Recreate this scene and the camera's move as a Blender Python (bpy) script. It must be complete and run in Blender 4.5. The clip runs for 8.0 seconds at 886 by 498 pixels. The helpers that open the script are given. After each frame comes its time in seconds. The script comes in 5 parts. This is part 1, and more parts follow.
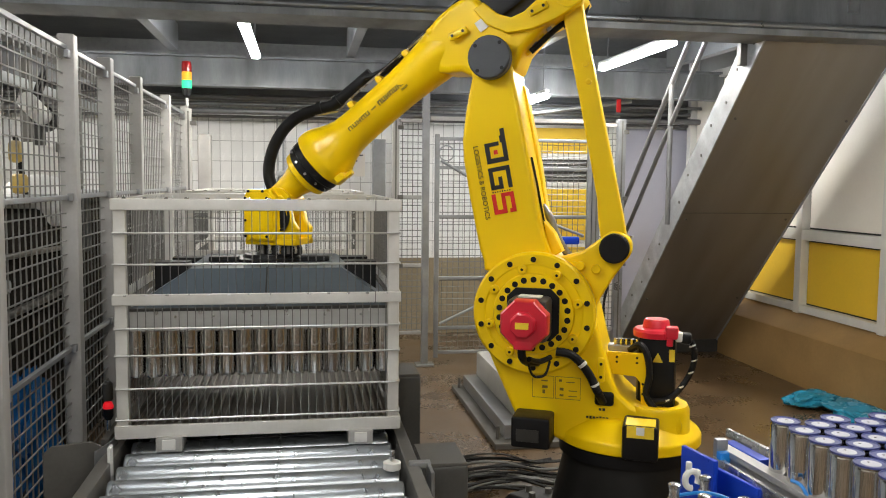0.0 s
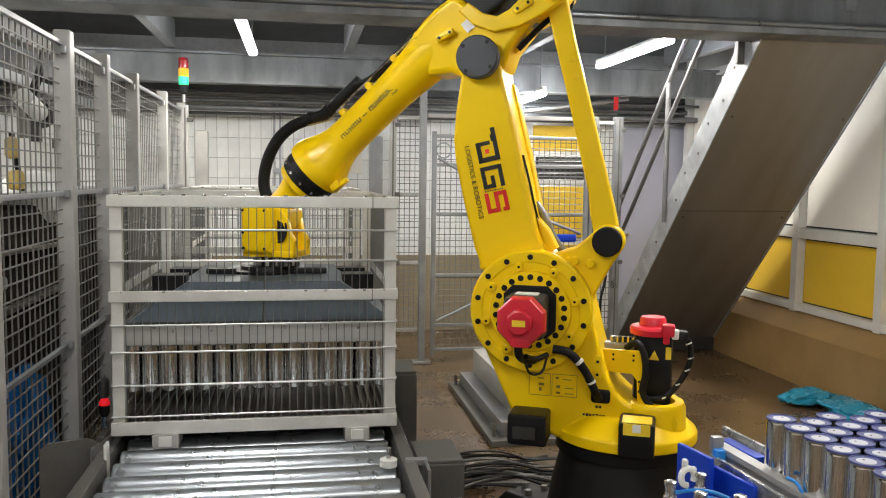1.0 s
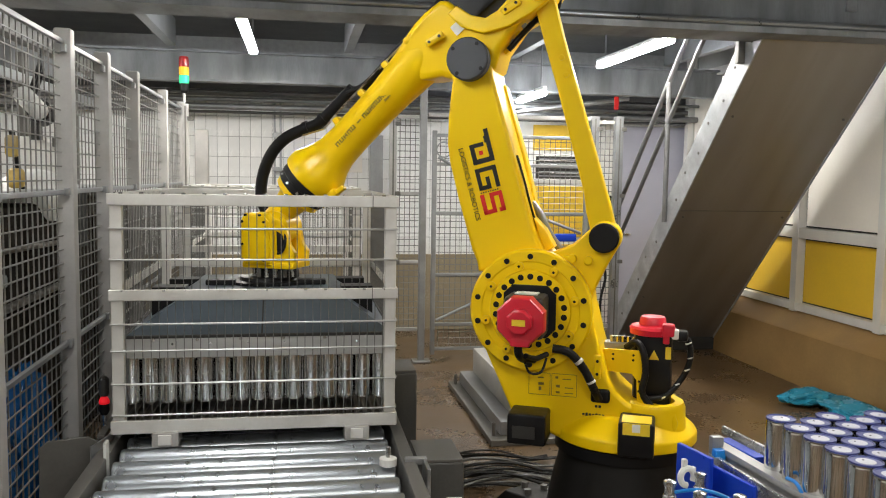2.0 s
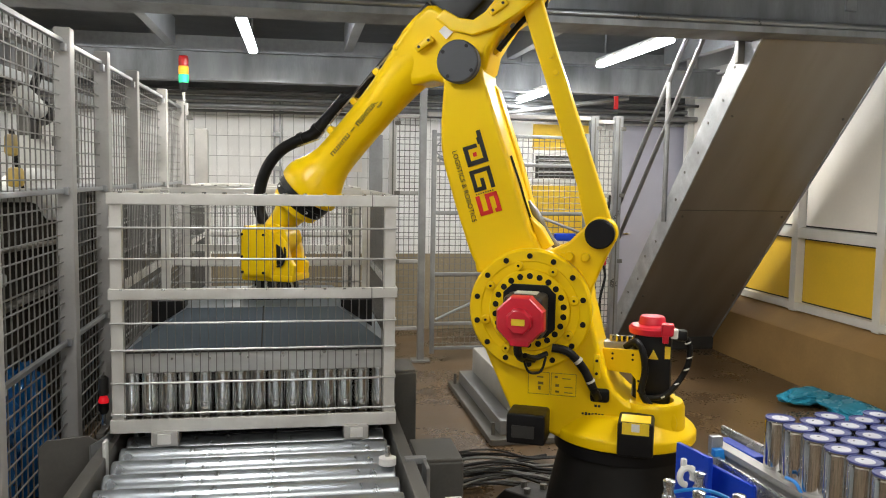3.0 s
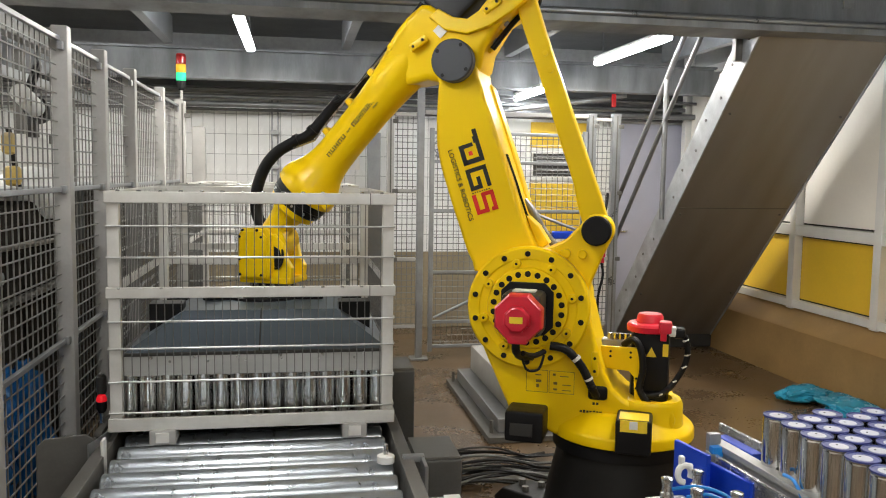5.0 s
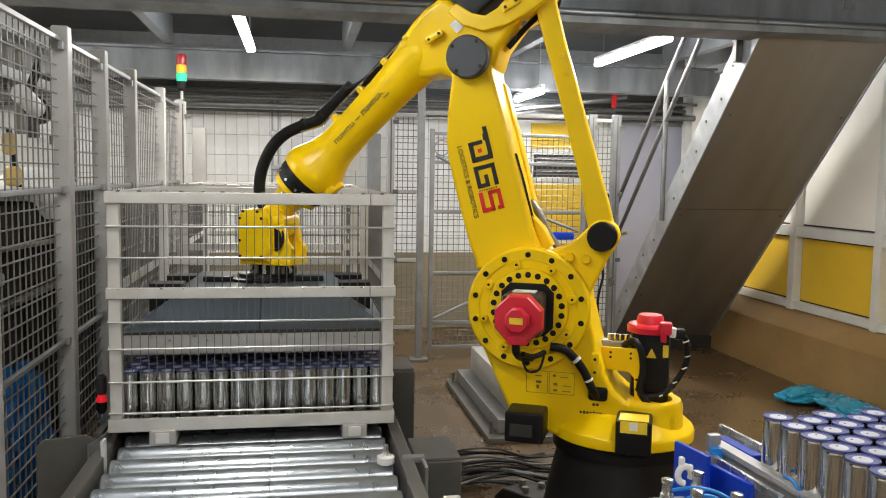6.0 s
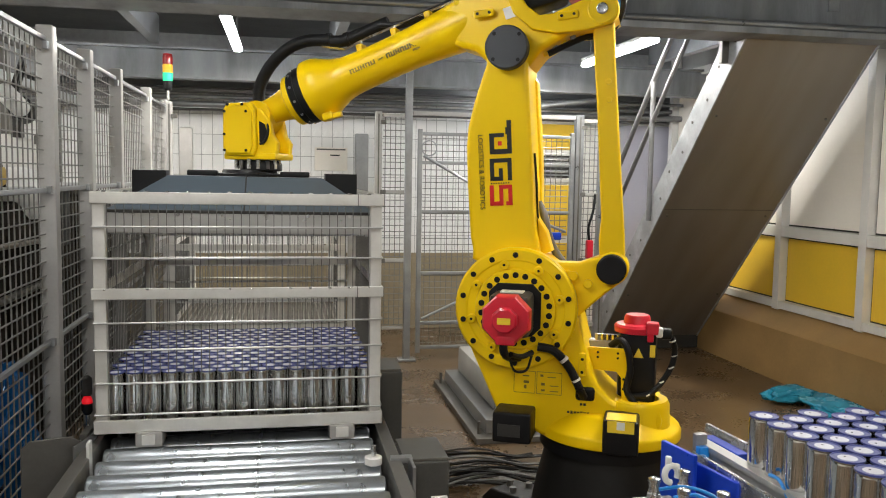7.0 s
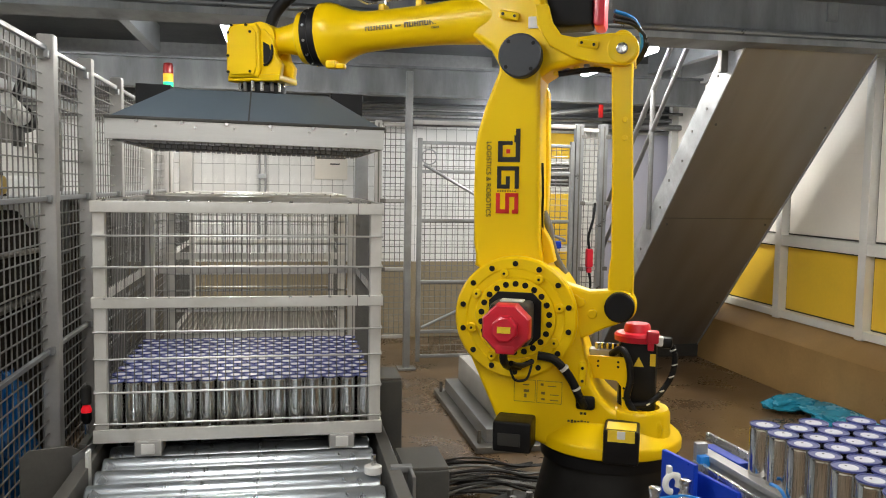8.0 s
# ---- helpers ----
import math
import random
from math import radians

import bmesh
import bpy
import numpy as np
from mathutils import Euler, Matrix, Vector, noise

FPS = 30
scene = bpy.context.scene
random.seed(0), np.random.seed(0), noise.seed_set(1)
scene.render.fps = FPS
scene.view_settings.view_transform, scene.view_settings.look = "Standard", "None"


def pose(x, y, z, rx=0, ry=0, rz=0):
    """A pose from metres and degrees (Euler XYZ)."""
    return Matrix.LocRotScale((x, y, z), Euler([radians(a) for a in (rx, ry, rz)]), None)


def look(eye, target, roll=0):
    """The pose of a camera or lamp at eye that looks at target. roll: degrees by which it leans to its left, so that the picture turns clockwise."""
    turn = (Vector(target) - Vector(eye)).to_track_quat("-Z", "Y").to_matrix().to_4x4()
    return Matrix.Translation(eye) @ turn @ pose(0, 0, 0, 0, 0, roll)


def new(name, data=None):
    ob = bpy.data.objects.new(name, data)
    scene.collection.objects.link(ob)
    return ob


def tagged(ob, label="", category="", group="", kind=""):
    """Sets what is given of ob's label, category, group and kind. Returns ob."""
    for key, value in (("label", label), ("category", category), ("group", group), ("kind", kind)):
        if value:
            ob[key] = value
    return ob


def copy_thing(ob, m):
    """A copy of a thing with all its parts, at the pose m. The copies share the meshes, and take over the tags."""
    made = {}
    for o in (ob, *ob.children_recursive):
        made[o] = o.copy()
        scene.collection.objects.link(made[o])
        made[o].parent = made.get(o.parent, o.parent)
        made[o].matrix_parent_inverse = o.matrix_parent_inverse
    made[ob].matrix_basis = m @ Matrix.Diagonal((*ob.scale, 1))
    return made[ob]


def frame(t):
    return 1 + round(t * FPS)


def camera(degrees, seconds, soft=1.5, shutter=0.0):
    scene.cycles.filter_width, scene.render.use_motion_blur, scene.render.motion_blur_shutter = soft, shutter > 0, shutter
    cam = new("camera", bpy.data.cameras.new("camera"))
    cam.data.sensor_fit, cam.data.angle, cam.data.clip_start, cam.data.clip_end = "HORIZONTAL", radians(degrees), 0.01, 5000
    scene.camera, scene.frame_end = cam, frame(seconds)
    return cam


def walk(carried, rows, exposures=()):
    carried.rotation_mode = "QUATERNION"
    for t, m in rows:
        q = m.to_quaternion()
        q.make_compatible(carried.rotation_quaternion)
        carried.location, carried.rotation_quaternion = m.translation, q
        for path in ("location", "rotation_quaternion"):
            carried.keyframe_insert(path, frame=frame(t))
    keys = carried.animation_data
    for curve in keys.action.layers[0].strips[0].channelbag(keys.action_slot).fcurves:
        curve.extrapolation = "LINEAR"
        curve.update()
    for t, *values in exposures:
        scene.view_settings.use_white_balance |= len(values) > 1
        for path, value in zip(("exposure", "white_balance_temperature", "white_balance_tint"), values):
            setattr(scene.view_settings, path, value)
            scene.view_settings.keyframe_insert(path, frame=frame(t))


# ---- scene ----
# The camera turns on one spot: seconds, yaw to the right, tilt down and lean, in degrees.
EYE = Vector((0.0, 0.0, 1.65))
TURNS = [
    (0.0, 9.640, 4.740, 0.600), (0.5, 9.752, 4.870, 0.671), (1.0, 9.853, 4.922, 0.740), (1.5, 9.851, 4.945, 0.840),
    (3.0, 9.883, 5.015, 0.919), (3.5, 9.961, 5.022, 0.951), (4.0, 10.013, 5.082, 0.857), (4.5, 10.024, 5.167, 0.841),
    (5.8, 10.010, 5.110, 0.900), (6.0, 10.010, 5.096, 0.913), (6.1, 10.08, 5.02, 0.88), (6.2, 10.17, 5.00, 0.85),
    (6.3, 10.31, 4.97, 0.82), (6.4, 10.44, 4.97, 0.79), (6.5, 10.603, 4.963, 0.754), (6.6, 10.66, 5.14, 0.80),
    (6.7, 10.69, 5.22, 0.84), (6.8, 10.75, 5.31, 0.88), (6.9, 10.81, 5.24, 0.92), (7.0, 10.866, 5.060, 0.955),
    (7.1, 10.85, 4.85, 0.96), (7.2, 10.84, 4.77, 0.97), (7.3, 10.85, 4.65, 0.98), (7.4, 10.845, 4.54, 0.98),
    (7.5, 10.845, 4.489, 0.983), (8.0, 10.858, 4.460, 0.945)]


def aim(yaw, tilt, lean):
    y, p = radians(yaw), radians(tilt)
    ahead = Vector((math.sin(y) * math.cos(p), math.cos(y) * math.cos(p), -math.sin(p)))
    return look(EYE, EYE + ahead, lean)


cam = camera(56.15, 8.0, soft=1.05)
walk(cam, [(t, aim(y, p, r)) for t, y, p, r in TURNS])

# ---- light ----
world = bpy.data.worlds.new("hall_air")
scene.world = world
world.use_nodes = True
world.node_tree.nodes["Background"].inputs[0].default_value = (0.55, 0.6, 0.65, 1)
world.node_tree.nodes["Background"].inputs[1].default_value = 0.004
scene.view_settings.exposure = 0.0
TUBE_WATTS = 37.0
TUBE_GLOW = 55.0

# ---- materials ----


def mat(name, color, rough=0.5, metal=0.0, vary=0.12, scale=6.0, bump=0.05, fine=90.0, spread=0.12, coat=0.0, stretch=(1, 1, 1), dirt=None, dirt_amount=0.0, dirt_scale=2.5, piece=0.0, spec=0.5):
    m = bpy.data.materials.new(name)
    m.use_nodes = True
    nt = m.node_tree
    b = nt.nodes["Principled BSDF"]
    lk = nt.links.new
    co = nt.nodes.new("ShaderNodeTexCoord")
    mp = nt.nodes.new("ShaderNodeMapping")
    mp.inputs["Scale"].default_value = stretch
    lk(co.outputs["Object"], mp.inputs["Vector"])

    def tex(sc, detail):
        n = nt.nodes.new("ShaderNodeTexNoise")
        n.inputs["Scale"].default_value = sc
        n.inputs["Detail"].default_value = detail
        lk(mp.outputs[0], n.inputs["Vector"])
        return n

    n1, n2 = tex(scale, 5), tex(fine, 3)
    add = nt.nodes.new("ShaderNodeMath")
    add.operation = "MULTIPLY_ADD"
    add.inputs[1].default_value = 0.35
    lk(n2.outputs[0], add.inputs[0])
    lk(n1.outputs[0], add.inputs[2])
    rmp = nt.nodes.new("ShaderNodeMapRange")
    rmp.inputs["From Min"].default_value, rmp.inputs["From Max"].default_value = 0.4, 0.95
    rmp.inputs["To Min"].default_value, rmp.inputs["To Max"].default_value = 1 - vary, 1 + vary
    lk(add.outputs[0], rmp.inputs["Value"])
    fac = rmp.outputs[0]
    if piece:
        oi = nt.nodes.new("ShaderNodeObjectInfo")
        pm = nt.nodes.new("ShaderNodeMapRange")
        pm.inputs["To Min"].default_value, pm.inputs["To Max"].default_value = 1 - piece, 1 + piece
        lk(oi.outputs["Random"], pm.inputs["Value"])
        mu = nt.nodes.new("ShaderNodeMath")
        mu.operation = "MULTIPLY"
        lk(fac, mu.inputs[0])
        lk(pm.outputs[0], mu.inputs[1])
        fac = mu.outputs[0]
    mix = nt.nodes.new("ShaderNodeMix")
    mix.data_type, mix.blend_type = "RGBA", "MULTIPLY"
    mix.inputs["Factor"].default_value = 1
    mix.inputs[6].default_value = (*color, 1)
    lk(fac, mix.inputs[7])
    out = mix.outputs[2]
    if dirt:
        n3 = tex(dirt_scale, 4)
        r3 = nt.nodes.new("ShaderNodeMapRange")
        r3.inputs["From Min"].default_value, r3.inputs["From Max"].default_value = 0.42, 0.75
        r3.inputs["To Max"].default_value = dirt_amount
        lk(n3.outputs[0], r3.inputs["Value"])
        mx = nt.nodes.new("ShaderNodeMix")
        mx.data_type = "RGBA"
        lk(r3.outputs[0], mx.inputs["Factor"])
        lk(out, mx.inputs[6])
        mx.inputs[7].default_value = (*dirt, 1)
        out = mx.outputs[2]
    lk(out, b.inputs["Base Color"])
    rr = nt.nodes.new("ShaderNodeMapRange")
    rr.inputs["From Min"].default_value, rr.inputs["From Max"].default_value = 0.4, 0.95
    rr.inputs["To Min"].default_value, rr.inputs["To Max"].default_value = max(rough - spread, 0.03), min(rough + spread, 1)
    lk(add.outputs[0], rr.inputs["Value"])
    lk(rr.outputs[0], b.inputs["Roughness"])
    b.inputs["Metallic"].default_value = metal
    b.inputs["Specular IOR Level"].default_value = spec
    b.inputs["Coat Weight"].default_value = coat
    b.inputs["Coat Roughness"].default_value = 0.15
    if bump:
        bp = nt.nodes.new("ShaderNodeBump")
        bp.inputs["Strength"].default_value = bump
        bp.inputs["Distance"].default_value = 0.01
        lk(add.outputs[0], bp.inputs["Height"])
        lk(bp.outputs[0], b.inputs["Normal"])
    return m


def glow(name, color, strength):
    m = bpy.data.materials.new(name)
    m.use_nodes = True
    b = m.node_tree.nodes["Principled BSDF"]
    b.inputs["Base Color"].default_value = (*color, 1)
    b.inputs["Emission Color"].default_value = (*color, 1)
    b.inputs["Emission Strength"].default_value = strength
    return m


M_FLOOR = mat("brown_concrete", (0.115, 0.072, 0.036), 0.3, 0, 0.35, 1.6, 0.03, 40, 0.12, dirt=(0.05, 0.034, 0.02), dirt_amount=0.6, dirt_scale=1.3)
M_KERB = mat("brown_plaster", (0.36, 0.225, 0.09), 0.33, 0, 0.2, 1.8, 0.03, 50, 0.06, dirt=(0.22, 0.13, 0.05), dirt_amount=0.6, dirt_scale=1.4)
M_TILE = mat("white_wall_tile", (0.84, 0.84, 0.83), 0.25, 0, 0.05, 5, 0.02, 60, 0.06, piece=0.04)
M_GROUT = mat("grey_grout", (0.33, 0.33, 0.33), 0.8, 0, 0.15, 20, 0.1)
M_WALL = mat("grey_wall_paint", (0.5, 0.5, 0.49), 0.7, 0, 0.12, 2, 0.06, 60, dirt=(0.36, 0.35, 0.33), dirt_amount=0.5)
M_PANEL_W = mat("cream_wall_panel", (0.82, 0.78, 0.71), 0.45, 0, 0.05, 2, 0.02, 40)
M_PANEL_Y = mat("yellow_wall_panel", (0.78, 0.5, 0.035), 0.42, 0, 0.08, 2, 0.02, 40)
M_ALU = mat("white_aluminium_profile", (0.72, 0.71, 0.68), 0.4, 0.1, 0.06, 6, 0.02)
M_GASKET = mat("dark_rubber_gasket", (0.03, 0.028, 0.025), 0.7)
M_DOORGREY = mat("lilac_grey_door_panel", (0.42, 0.42, 0.5), 0.4, 0, 0.06, 3, 0.02)
M_DECK = mat("dark_steel_deck", (0.11, 0.115, 0.12), 0.42, 0.45, 0.3, 1.5, 0.1, 30, dirt=(0.17, 0.17, 0.17), dirt_amount=0.6)
M_GALV = mat("galvanised_steel", (0.36, 0.37, 0.38), 0.42, 0.7, 0.22, 5, 0.06, 50, 0.14, dirt=(0.2, 0.2, 0.2), dirt_amount=0.5, dirt_scale=3)
M_BEAM = mat("grey_beam_steel", (0.29, 0.3, 0.312), 0.55, 0.4, 0.28, 2, 0.08, 40, 0.15, dirt=(0.1, 0.1, 0.1), dirt_amount=0.75, stretch=(2.2, 1, 0.5))
M_STRINGER = mat("spangled_galvanised_stringer", (0.4, 0.415, 0.43), 0.5, 0.5, 0.3, 9, 0.08, 60, 0.15, dirt=(0.28, 0.28, 0.29), dirt_amount=0.7, dirt_scale=6)
# Steel plate: the floor's brown reflection is partly put into its base colour.
M_STAIR = mat("brushed_plate_floor_tint", (0.29, 0.262, 0.228), 0.42, 0.5, 0.12, 2, 0.03, 120, 0.08, stretch=(6, 1, 1), dirt=(0.12, 0.1, 0.08), dirt_amount=0.4, dirt_scale=1)
M_STEELTUBE = mat("grey_conduit_steel", (0.3, 0.31, 0.32), 0.35, 0.7, 0.2, 5, 0.03)
M_RAIL = mat("dull_galvanised_tube", (0.2, 0.2, 0.205), 0.42, 0.6, 0.2, 9, 0.04)
M_FENCE = mat("light_grey_powder_coat", (0.41, 0.4, 0.385), 0.42, 0.1, 0.12, 8, 0.04, 80, dirt=(0.3, 0.29, 0.27), dirt_amount=0.4, dirt_scale=5)
M_FWIRE = mat("pale_fence_wire", (0.22, 0.215, 0.205), 0.42, 0.5, 0.2, 20, 0)
M_WIRE = mat("zinc_wire", (0.17, 0.17, 0.165), 0.4, 0.75, 0.2, 20, 0)
M_CAGE = mat("pale_grey_cage_paint", (0.62, 0.61, 0.58), 0.42, 0.1, 0.1, 7, 0.05, 70, dirt=(0.4, 0.38, 0.34), dirt_amount=0.45, dirt_scale=6)
M_YELLOW = mat("yellow_robot_enamel", (0.92, 0.605, 0.002), 0.33, 0, 0.02, 3, 0.004, 160, 0.05, coat=0.06, spec=0.3)
M_RED = mat("red_motor_enamel", (0.62, 0.012, 0.035), 0.38, 0, 0.1, 8, 0.03, coat=0.2)
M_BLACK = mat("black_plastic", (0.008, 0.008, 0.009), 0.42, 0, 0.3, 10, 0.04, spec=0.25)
M_CAP = mat("dark_grey_cap", (0.048, 0.052, 0.06), 0.5, 0.1, 0.15, 8, 0.04)
M_CAST = mat("black_base_casting", (0.013, 0.0125, 0.012), 0.5, 0.0, 0.3, 7, 0.06, 60, dirt=(0.04, 0.037, 0.034), dirt_amount=0.3, spec=0.25)
M_RUBBER = mat("black_hose_rubber", (0.008, 0.008, 0.009), 0.5, 0, 0.2, 30, 0.05, spec=0.25)
M_STEEL = mat("bright_steel", (0.6, 0.6, 0.6), 0.25, 0.95, 0.15, 12, 0.02)
M_ROLLER = mat("zinc_plated_roller", (0.46, 0.5, 0.54), 0.3, 0.92, 0.12, 5, 0.004, 120, 0.05, stretch=(1, 4, 4), dirt=(0.42, 0.43, 0.45), dirt_amount=0.3, dirt_scale=3)
M_CONV = mat("dark_grey_conveyor_paint", (0.115, 0.11, 0.1), 0.45, 0.2, 0.2, 6, 0.05, dirt=(0.2, 0.19, 0.18), dirt_amount=0.4)
M_MOTORBOX = mat("charcoal_machine_paint", (0.04, 0.039, 0.037), 0.45, 0.0, 0.2, 6, 0.05, spec=0.35)
M_DRIVE = mat("worn_dark_grey_housing", (0.085, 0.083, 0.078), 0.5, 0.0, 0.25, 5, 0.05, dirt=(0.14, 0.135, 0.125), dirt_amount=0.5)
M_CAN = mat("polished_tinplate", (0.7, 0.7, 0.69), 0.11, 1.0, 0.08, 14, 0.006, 60, 0.04, stretch=(3, 3, 0.6))
M_CANBLUE = mat("blue_lacquered_rim", (0.045, 0.06, 0.25), 0.4, 0.0, 0.1, 14, 0)
M_CANWHITE = mat("white_can_disc", (0.6, 0.61, 0.68), 0.35, 0, 0.05, 14, 0)
M_HOOD = mat("blue_grey_hood_sheet", (0.072, 0.093, 0.113), 0.34, 0.0, 0.1, 3, 0.02, 60, 0.06, dirt=(0.085, 0.105, 0.125), dirt_amount=0.3)
M_SKIRT = mat("brushed_skirt_steel", (0.52, 0.52, 0.51), 0.42, 0.55, 0.1, 5, 0.03, 100, stretch=(0.5, 0.5, 6))
M_MAGNET = mat("dark_magnet_block", (0.05, 0.05, 0.05), 0.6, 0.2)
M_CONCRETE = mat("pale_plinth_paint", (0.46, 0.45, 0.42), 0.5, 0.1, 0.2, 4, 0.06, dirt=(0.25, 0.24, 0.22), dirt_amount=0.6)
M_BLUEBLOCK = mat("blue_anodised_block", (0.006, 0.05, 0.5), 0.35, 0.2, 0.1, 8, 0.02)
M_BLUETUBE = mat("blue_air_tube", (0.01, 0.2, 0.6), 0.35)
M_FILM_T = mat("turquoise_plastic_film", (0.02, 0.25, 0.4), 0.25, 0, 0.25, 12, 0.3, 40)
M_FILM_B = mat("blue_plastic_bag", (0.012, 0.11, 0.33), 0.22, 0, 0.35, 7, 0.5, 25)
M_WHITEPLASTIC = mat("white_plastic", (0.75, 0.75, 0.73), 0.4)
M_CABLE = mat("grey_cable_sheath", (0.015, 0.015, 0.015), 0.6, spec=0.25)
M_GREYCABLE = mat("light_grey_cable_sheath", (0.1, 0.1, 0.095), 0.5)
M_OLDYELLOW = mat("worn_yellow_paint", (0.5, 0.34, 0.07), 0.5, 0, 0.25, 14, 0.05, dirt=(0.3, 0.26, 0.2), dirt_amount=0.7, dirt_scale=9)
M_INK = mat("black_print", (0.012, 0.012, 0.012), 0.5, bump=0)
M_INKRED = mat("red_print", (0.75, 0.02, 0.015), 0.5, bump=0)
M_LABEL = mat("yellow_warning_label", (0.85, 0.6, 0.03), 0.5, bump=0)
M_PRINT = mat("faded_brown_print", (0.2, 0.14, 0.02), 0.5, bump=0)
M_PAPER = mat("white_paper_label", (0.75, 0.74, 0.7), 0.6, bump=0)
M_DARKMACH = mat("dark_brown_machine", (0.014, 0.012, 0.010), 0.9, 0.0, 0.5, 4, 0.08, dirt=(0.05, 0.04, 0.032), dirt_amount=0.5, dirt_scale=5, spec=0.05)
M_DADO = mat("beige_glossy_dado", (0.3, 0.25, 0.17), 0.25, 0, 0.15, 1.5, 0.03, 40, 0.08)
M_GUIDE = mat("grey_guide_aluminium", (0.42, 0.42, 0.42), 0.35, 0.6, 0.1, 8, 0.02)
M_CAGEFLOOR = mat("dull_brown_sheet", (0.075, 0.062, 0.046), 0.45, 0.2, 0.3, 4, 0.05)
M_FLOORBAR = mat("worn_floor_bar", (0.2, 0.185, 0.155), 0.4, 0.5, 0.3, 12, 0.05)
M_OLIVE = mat("grey_brown_machine", (0.16, 0.14, 0.12), 0.5, 0.2, 0.3, 3, 0.08)
M_TUBE = glow("lit_tube", (0.93, 0.97, 1.0), TUBE_GLOW)
M_LREDOFF = mat("red_lens", (0.4, 0.012, 0.012), 0.2)
M_LAMBER = glow("amber_lens", (0.9, 0.45, 0.02), 0.45)
M_LGREEN = glow("green_lit_lens", (0.02, 0.72, 0.28), 0.9)
M_LRED = glow("red_lit_lens", (0.8, 0.01, 0.02), 0.5)

# ---- mesh helpers ----


def slab(bm, c, s, bevel=0.0, m=None):
    """A box of size s round c, with softened edges."""
    r = bmesh.ops.create_cube(bm, size=1.0, matrix=Matrix.Translation(c) @ Matrix.Diagonal((*s, 1)))
    vs = r["verts"]
    if bevel:
        es = list({e for v in vs for e in v.link_edges})
        r2 = bmesh.ops.bevel(bm, geom=es, offset=bevel, segments=2, affect="EDGES", profile=0.5)
        vs = list({v for f in r2["faces"] for v in f.verts} | {v for v in vs if v.is_valid})
    if m is not None:
        bmesh.ops.transform(bm, matrix=m, verts=vs)
    return bm


def rod(bm, a, b, r, n=12, r2=None, caps=True):
    a, b = Vector(a), Vector(b)
    d = b - a
    q = d.to_track_quat("Z", "Y").to_matrix().to_4x4()
    bmesh.ops.create_cone(bm, cap_ends=caps, segments=n, radius1=r, radius2=r if r2 is None else r2, depth=d.length, matrix=Matrix.Translation((a + b) / 2) @ q)
    return bm


def prism(bm, outline, v0, v1, bevel=0.0):
    """An outline in the local x-z plane drawn out from y = v0 to y = v1."""
    f = bm.faces.new([bm.verts.new((u, v0, z)) for u, z in outline])
    r = bmesh.ops.extrude_face_region(bm, geom=[f])
    vs = [g for g in r["geom"] if isinstance(g, bmesh.types.BMVert)]
    bmesh.ops.translate(bm, vec=(0, v1 - v0, 0), verts=vs)
    bmesh.ops.recalc_face_normals(bm, faces=bm.faces[:])
    if bevel:
        caps = [e for e in bm.edges if abs(e.verts[0].co.y - e.verts[1].co.y) < 1e-6]
        bmesh.ops.bevel(bm, geom=caps, offset=bevel, segments=3, affect="EDGES", profile=0.5, clamp_overlap=True)
    return bm


def lathe(bm, profile, n=32, m=None):
    """Turns (radius, height) pairs round the z axis."""
    rings = []
    for r, z in profile:
        rings.append([bm.verts.new((r * math.cos(2 * math.pi * i / n), r * math.sin(2 * math.pi * i / n), z)) for i in range(n)])
    fs = []
    for a, b in zip(rings, rings[1:]):
        for i in range(n):
            fs.append(bm.faces.new((a[i], a[(i + 1) % n], b[(i + 1) % n], b[i])))
    fs.append(bm.faces.new(list(reversed(rings[0]))))
    fs.append(bm.faces.new(rings[-1]))
    if m is not None:
        bmesh.ops.transform(bm, matrix=m, verts=[v for r in rings for v in r])
    return bm


def smooth_path(pts, steps=6):
    pts = [Vector(p) for p in pts]
    out = []
    for i in range(len(pts) - 1):
        p0, p1, p2, p3 = pts[max(i - 1, 0)], pts[i], pts[i + 1], pts[min(i + 2, len(pts) - 1)]
        for k in range(steps):
            t = k / steps
            out.append(0.5 * ((2 * p1) + (p2 - p0) * t + (2 * p0 - 5 * p1 + 4 * p2 - p3) * t * t + (3 * p1 - p0 - 3 * p2 + p3) * t ** 3))
    out.append(pts[-1])
    return out


def hose(bm, pts, r, n=8, steps=6):
    """A round hose along a smooth path."""
    path = smooth_path(pts, steps)
    rings = []
    for i, p in enumerate(path):
        d = (path[min(i + 1, len(path) - 1)] - path[max(i - 1, 0)]).normalized()
        side = d.cross(Vector((0.31, 0.2, 0.93))).normalized()
        up = side.cross(d)
        rings.append([bm.verts.new(p + r * (side * math.cos(2 * math.pi * k / n) + up * math.sin(2 * math.pi * k / n))) for k in range(n)])
    for a, b in zip(rings, rings[1:]):
        for k in range(n):
            bm.faces.new((a[k], a[(k + 1) % n], b[(k + 1) % n], b[k]))
    bm.faces.new(list(reversed(rings[0])))
    bm.faces.new(rings[-1])
    return bm


